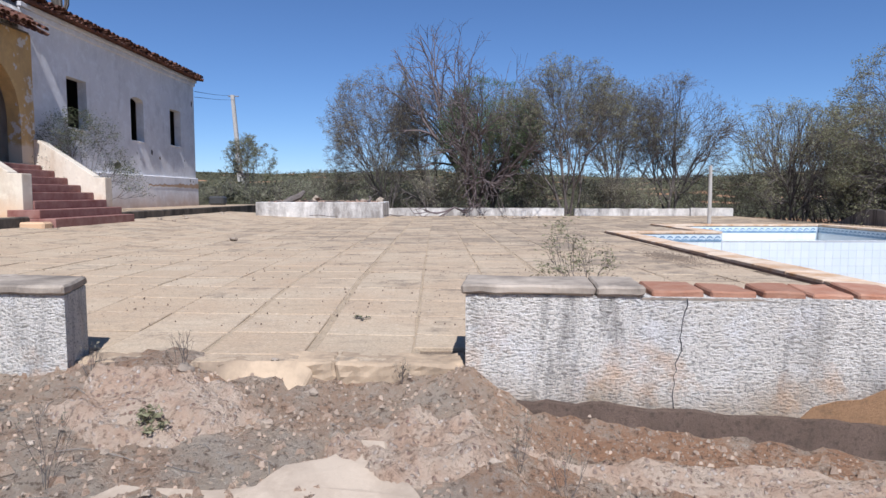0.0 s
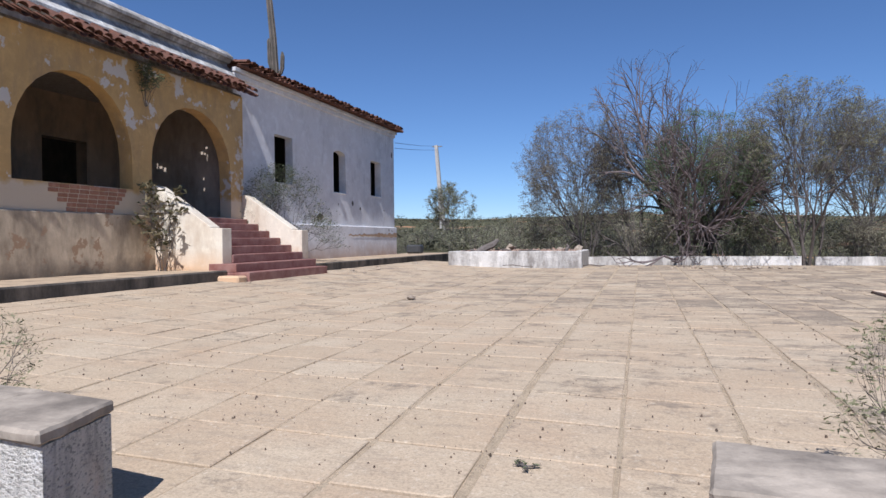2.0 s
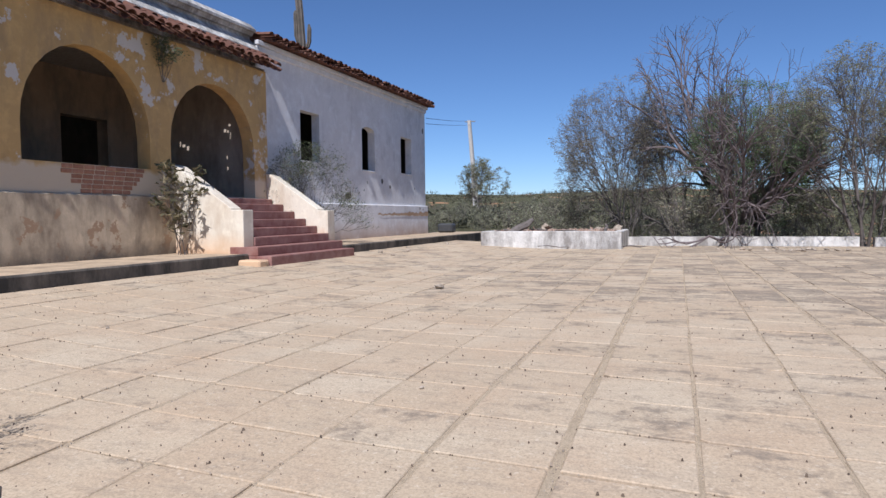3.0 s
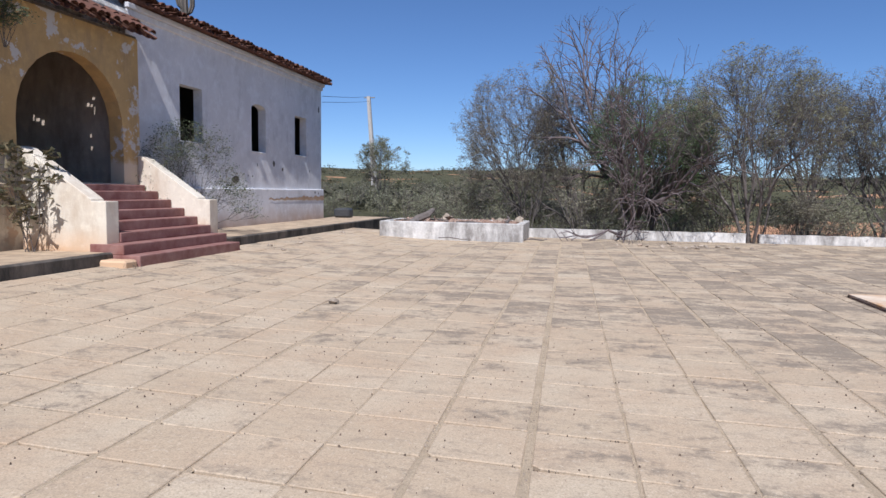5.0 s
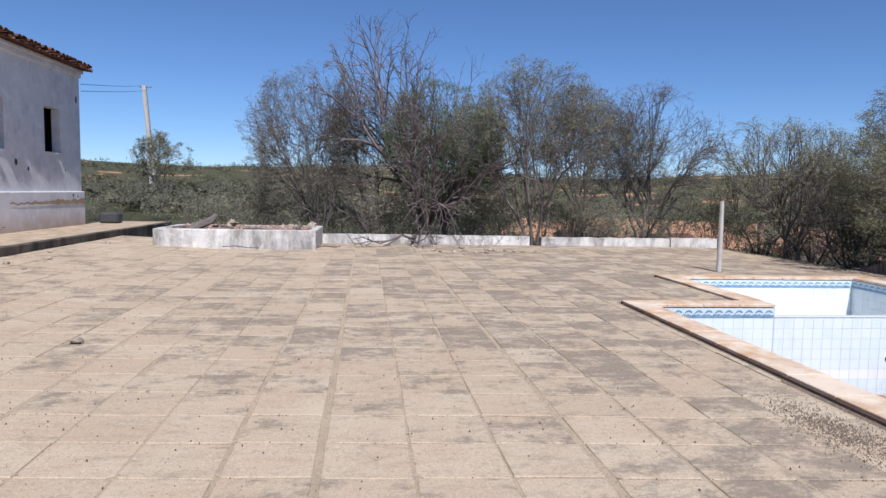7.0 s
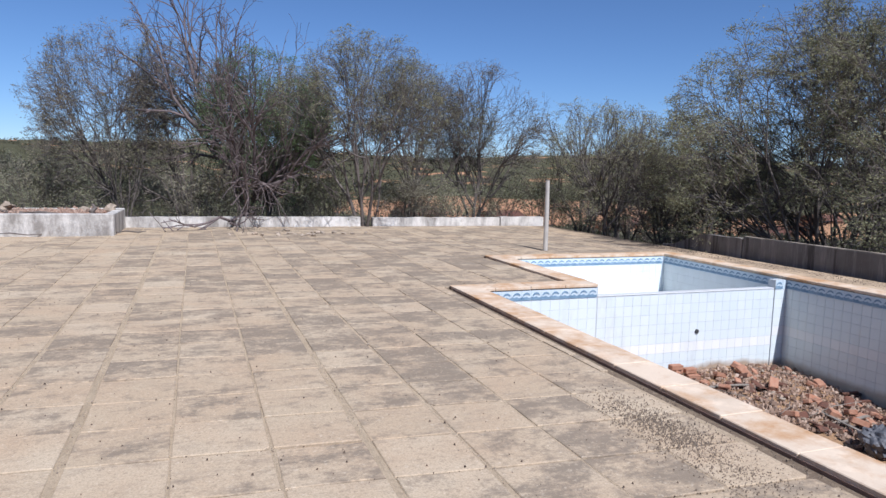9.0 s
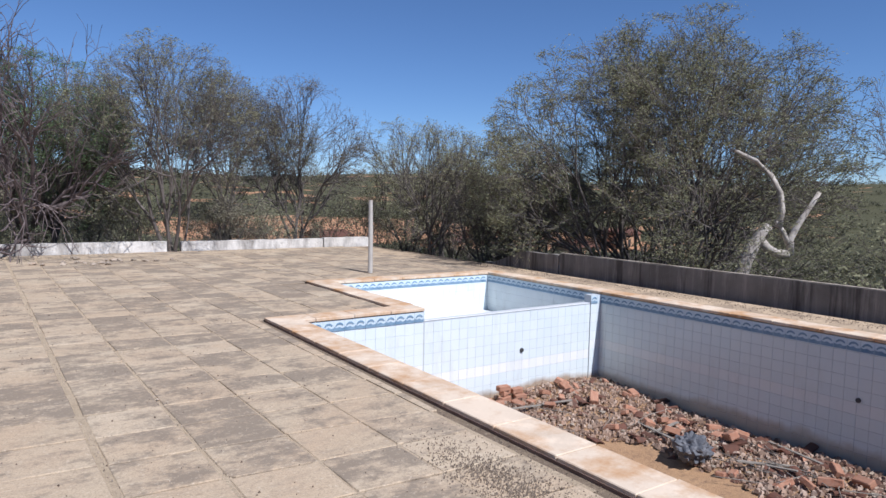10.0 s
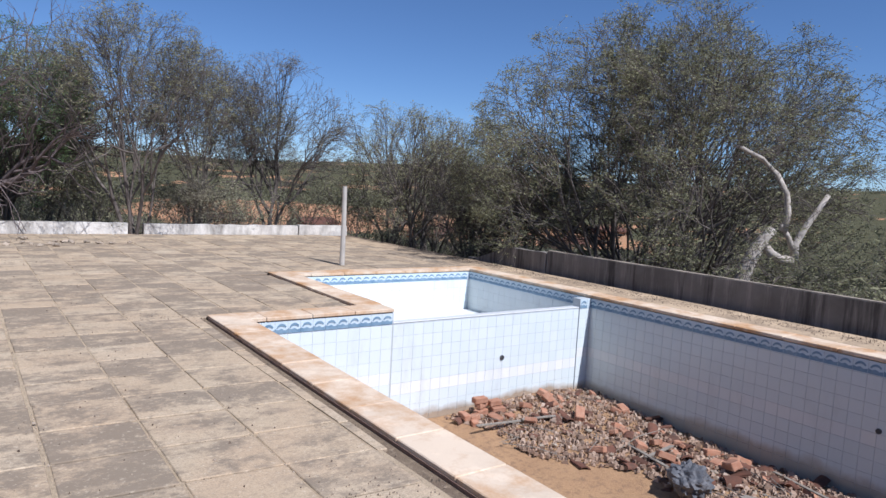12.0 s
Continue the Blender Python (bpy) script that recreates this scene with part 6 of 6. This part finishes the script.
# brown tide mark on the house wall foot
TIDE = m_earth("brown_damp_stain", (0.45, 0.31, 0.2), (0.55, 0.4, 0.28), (0.3, 0.19, 0.12), 2.0, 0.2)
bm = bmesh.new()
n = 60
lo = [bm.verts.new((HX + 0.0885, 22.0 + 4.28 * i / n, 0.98 + 0.04 * noise.noise(Vector((i * 0.3, 0, 0))) + 0.05 * (1 - i / n))) for i in range(n + 1)]
hi = [bm.verts.new((HX + 0.0885, v.co.y, v.co.z + (0.05 + 0.16 * i / n) * (0.75 + 0.6 * noise.noise(Vector((i * 0.27, 5, 0)))))) for i, v in enumerate(lo)]
for i in range(n):
    bm.faces.new((lo[i], lo[i + 1], hi[i + 1], hi[i]))
part("damp_stain", bm, TIDE, house, "brown damp stain along the wall base")
# far hamlet
for x, y, w, h, z in ((62, 95, 9, 3.2, -4.6), (48, 110, 7, 3.0, -4.6), (90, 120, 12, 3.5, -4.4), (75, 78, 6, 2.8, -5.2), (36, 120, 8, 3.0, -4.0), (110, 100, 9, 3.2, -4.5)):
    cot = thing("cottage", "small pale far-off cottage with low tiled roof", "house", (x, y, ground_z(x, y) - 0.3), "far cottages", (x * 7) % 40)
    boxpart("wall", (-w / 2, w / 2, -2.5, 2.5, 0, h), FACADE, cot, w=0)
    bm = bmesh.new()
    a = [bm.verts.new(p) for p in ((-w / 2 - 0.3, -2.9, h), (w / 2 + 0.3, -2.9, h), (w / 2 + 0.3, 2.9, h), (-w / 2 - 0.3, 2.9, h), (-w / 2 - 0.3, 0, h + 1), (w / 2 + 0.3, 0, h + 1))]
    for f in ((0, 1, 5, 4), (2, 3, 4, 5), (0, 4, 3), (1, 2, 5), (3, 2, 1, 0)):
        bm.faces.new([a[k] for k in f])
    part("roof", bm, ROOFTILE, cot)
    boxpart("door", (-0.5, 0.5, -2.56, -2.5, 0, 2.1), DARK, cot, w=0)

tree("dark dead creeper hanging from the eave", 0.75, 0.6, 5, 700, 90, leaf=LEAFD, at=(-9.1, 12.6, 3.55), name="creeper", depth=3, size=0.03, base=0.01, first=0.6, spread=0.06)

# ---- tiles of the dividing wall, one by one ----
tile_mesh = {}
for kind, material in (("blue", BLUE), ("white", WHITE)):
    bm = bmesh.new()
    box(bm, 0.0005, 0.1493, -0.0025, 0.0, 0.0005, 0.1491)
    tile_mesh[kind] = mesh_of("tile", bm, material)
for kind, at in TILES:
    ob = new("tile", tile_mesh[kind])
    ob.location = at
    ob.parent = pool
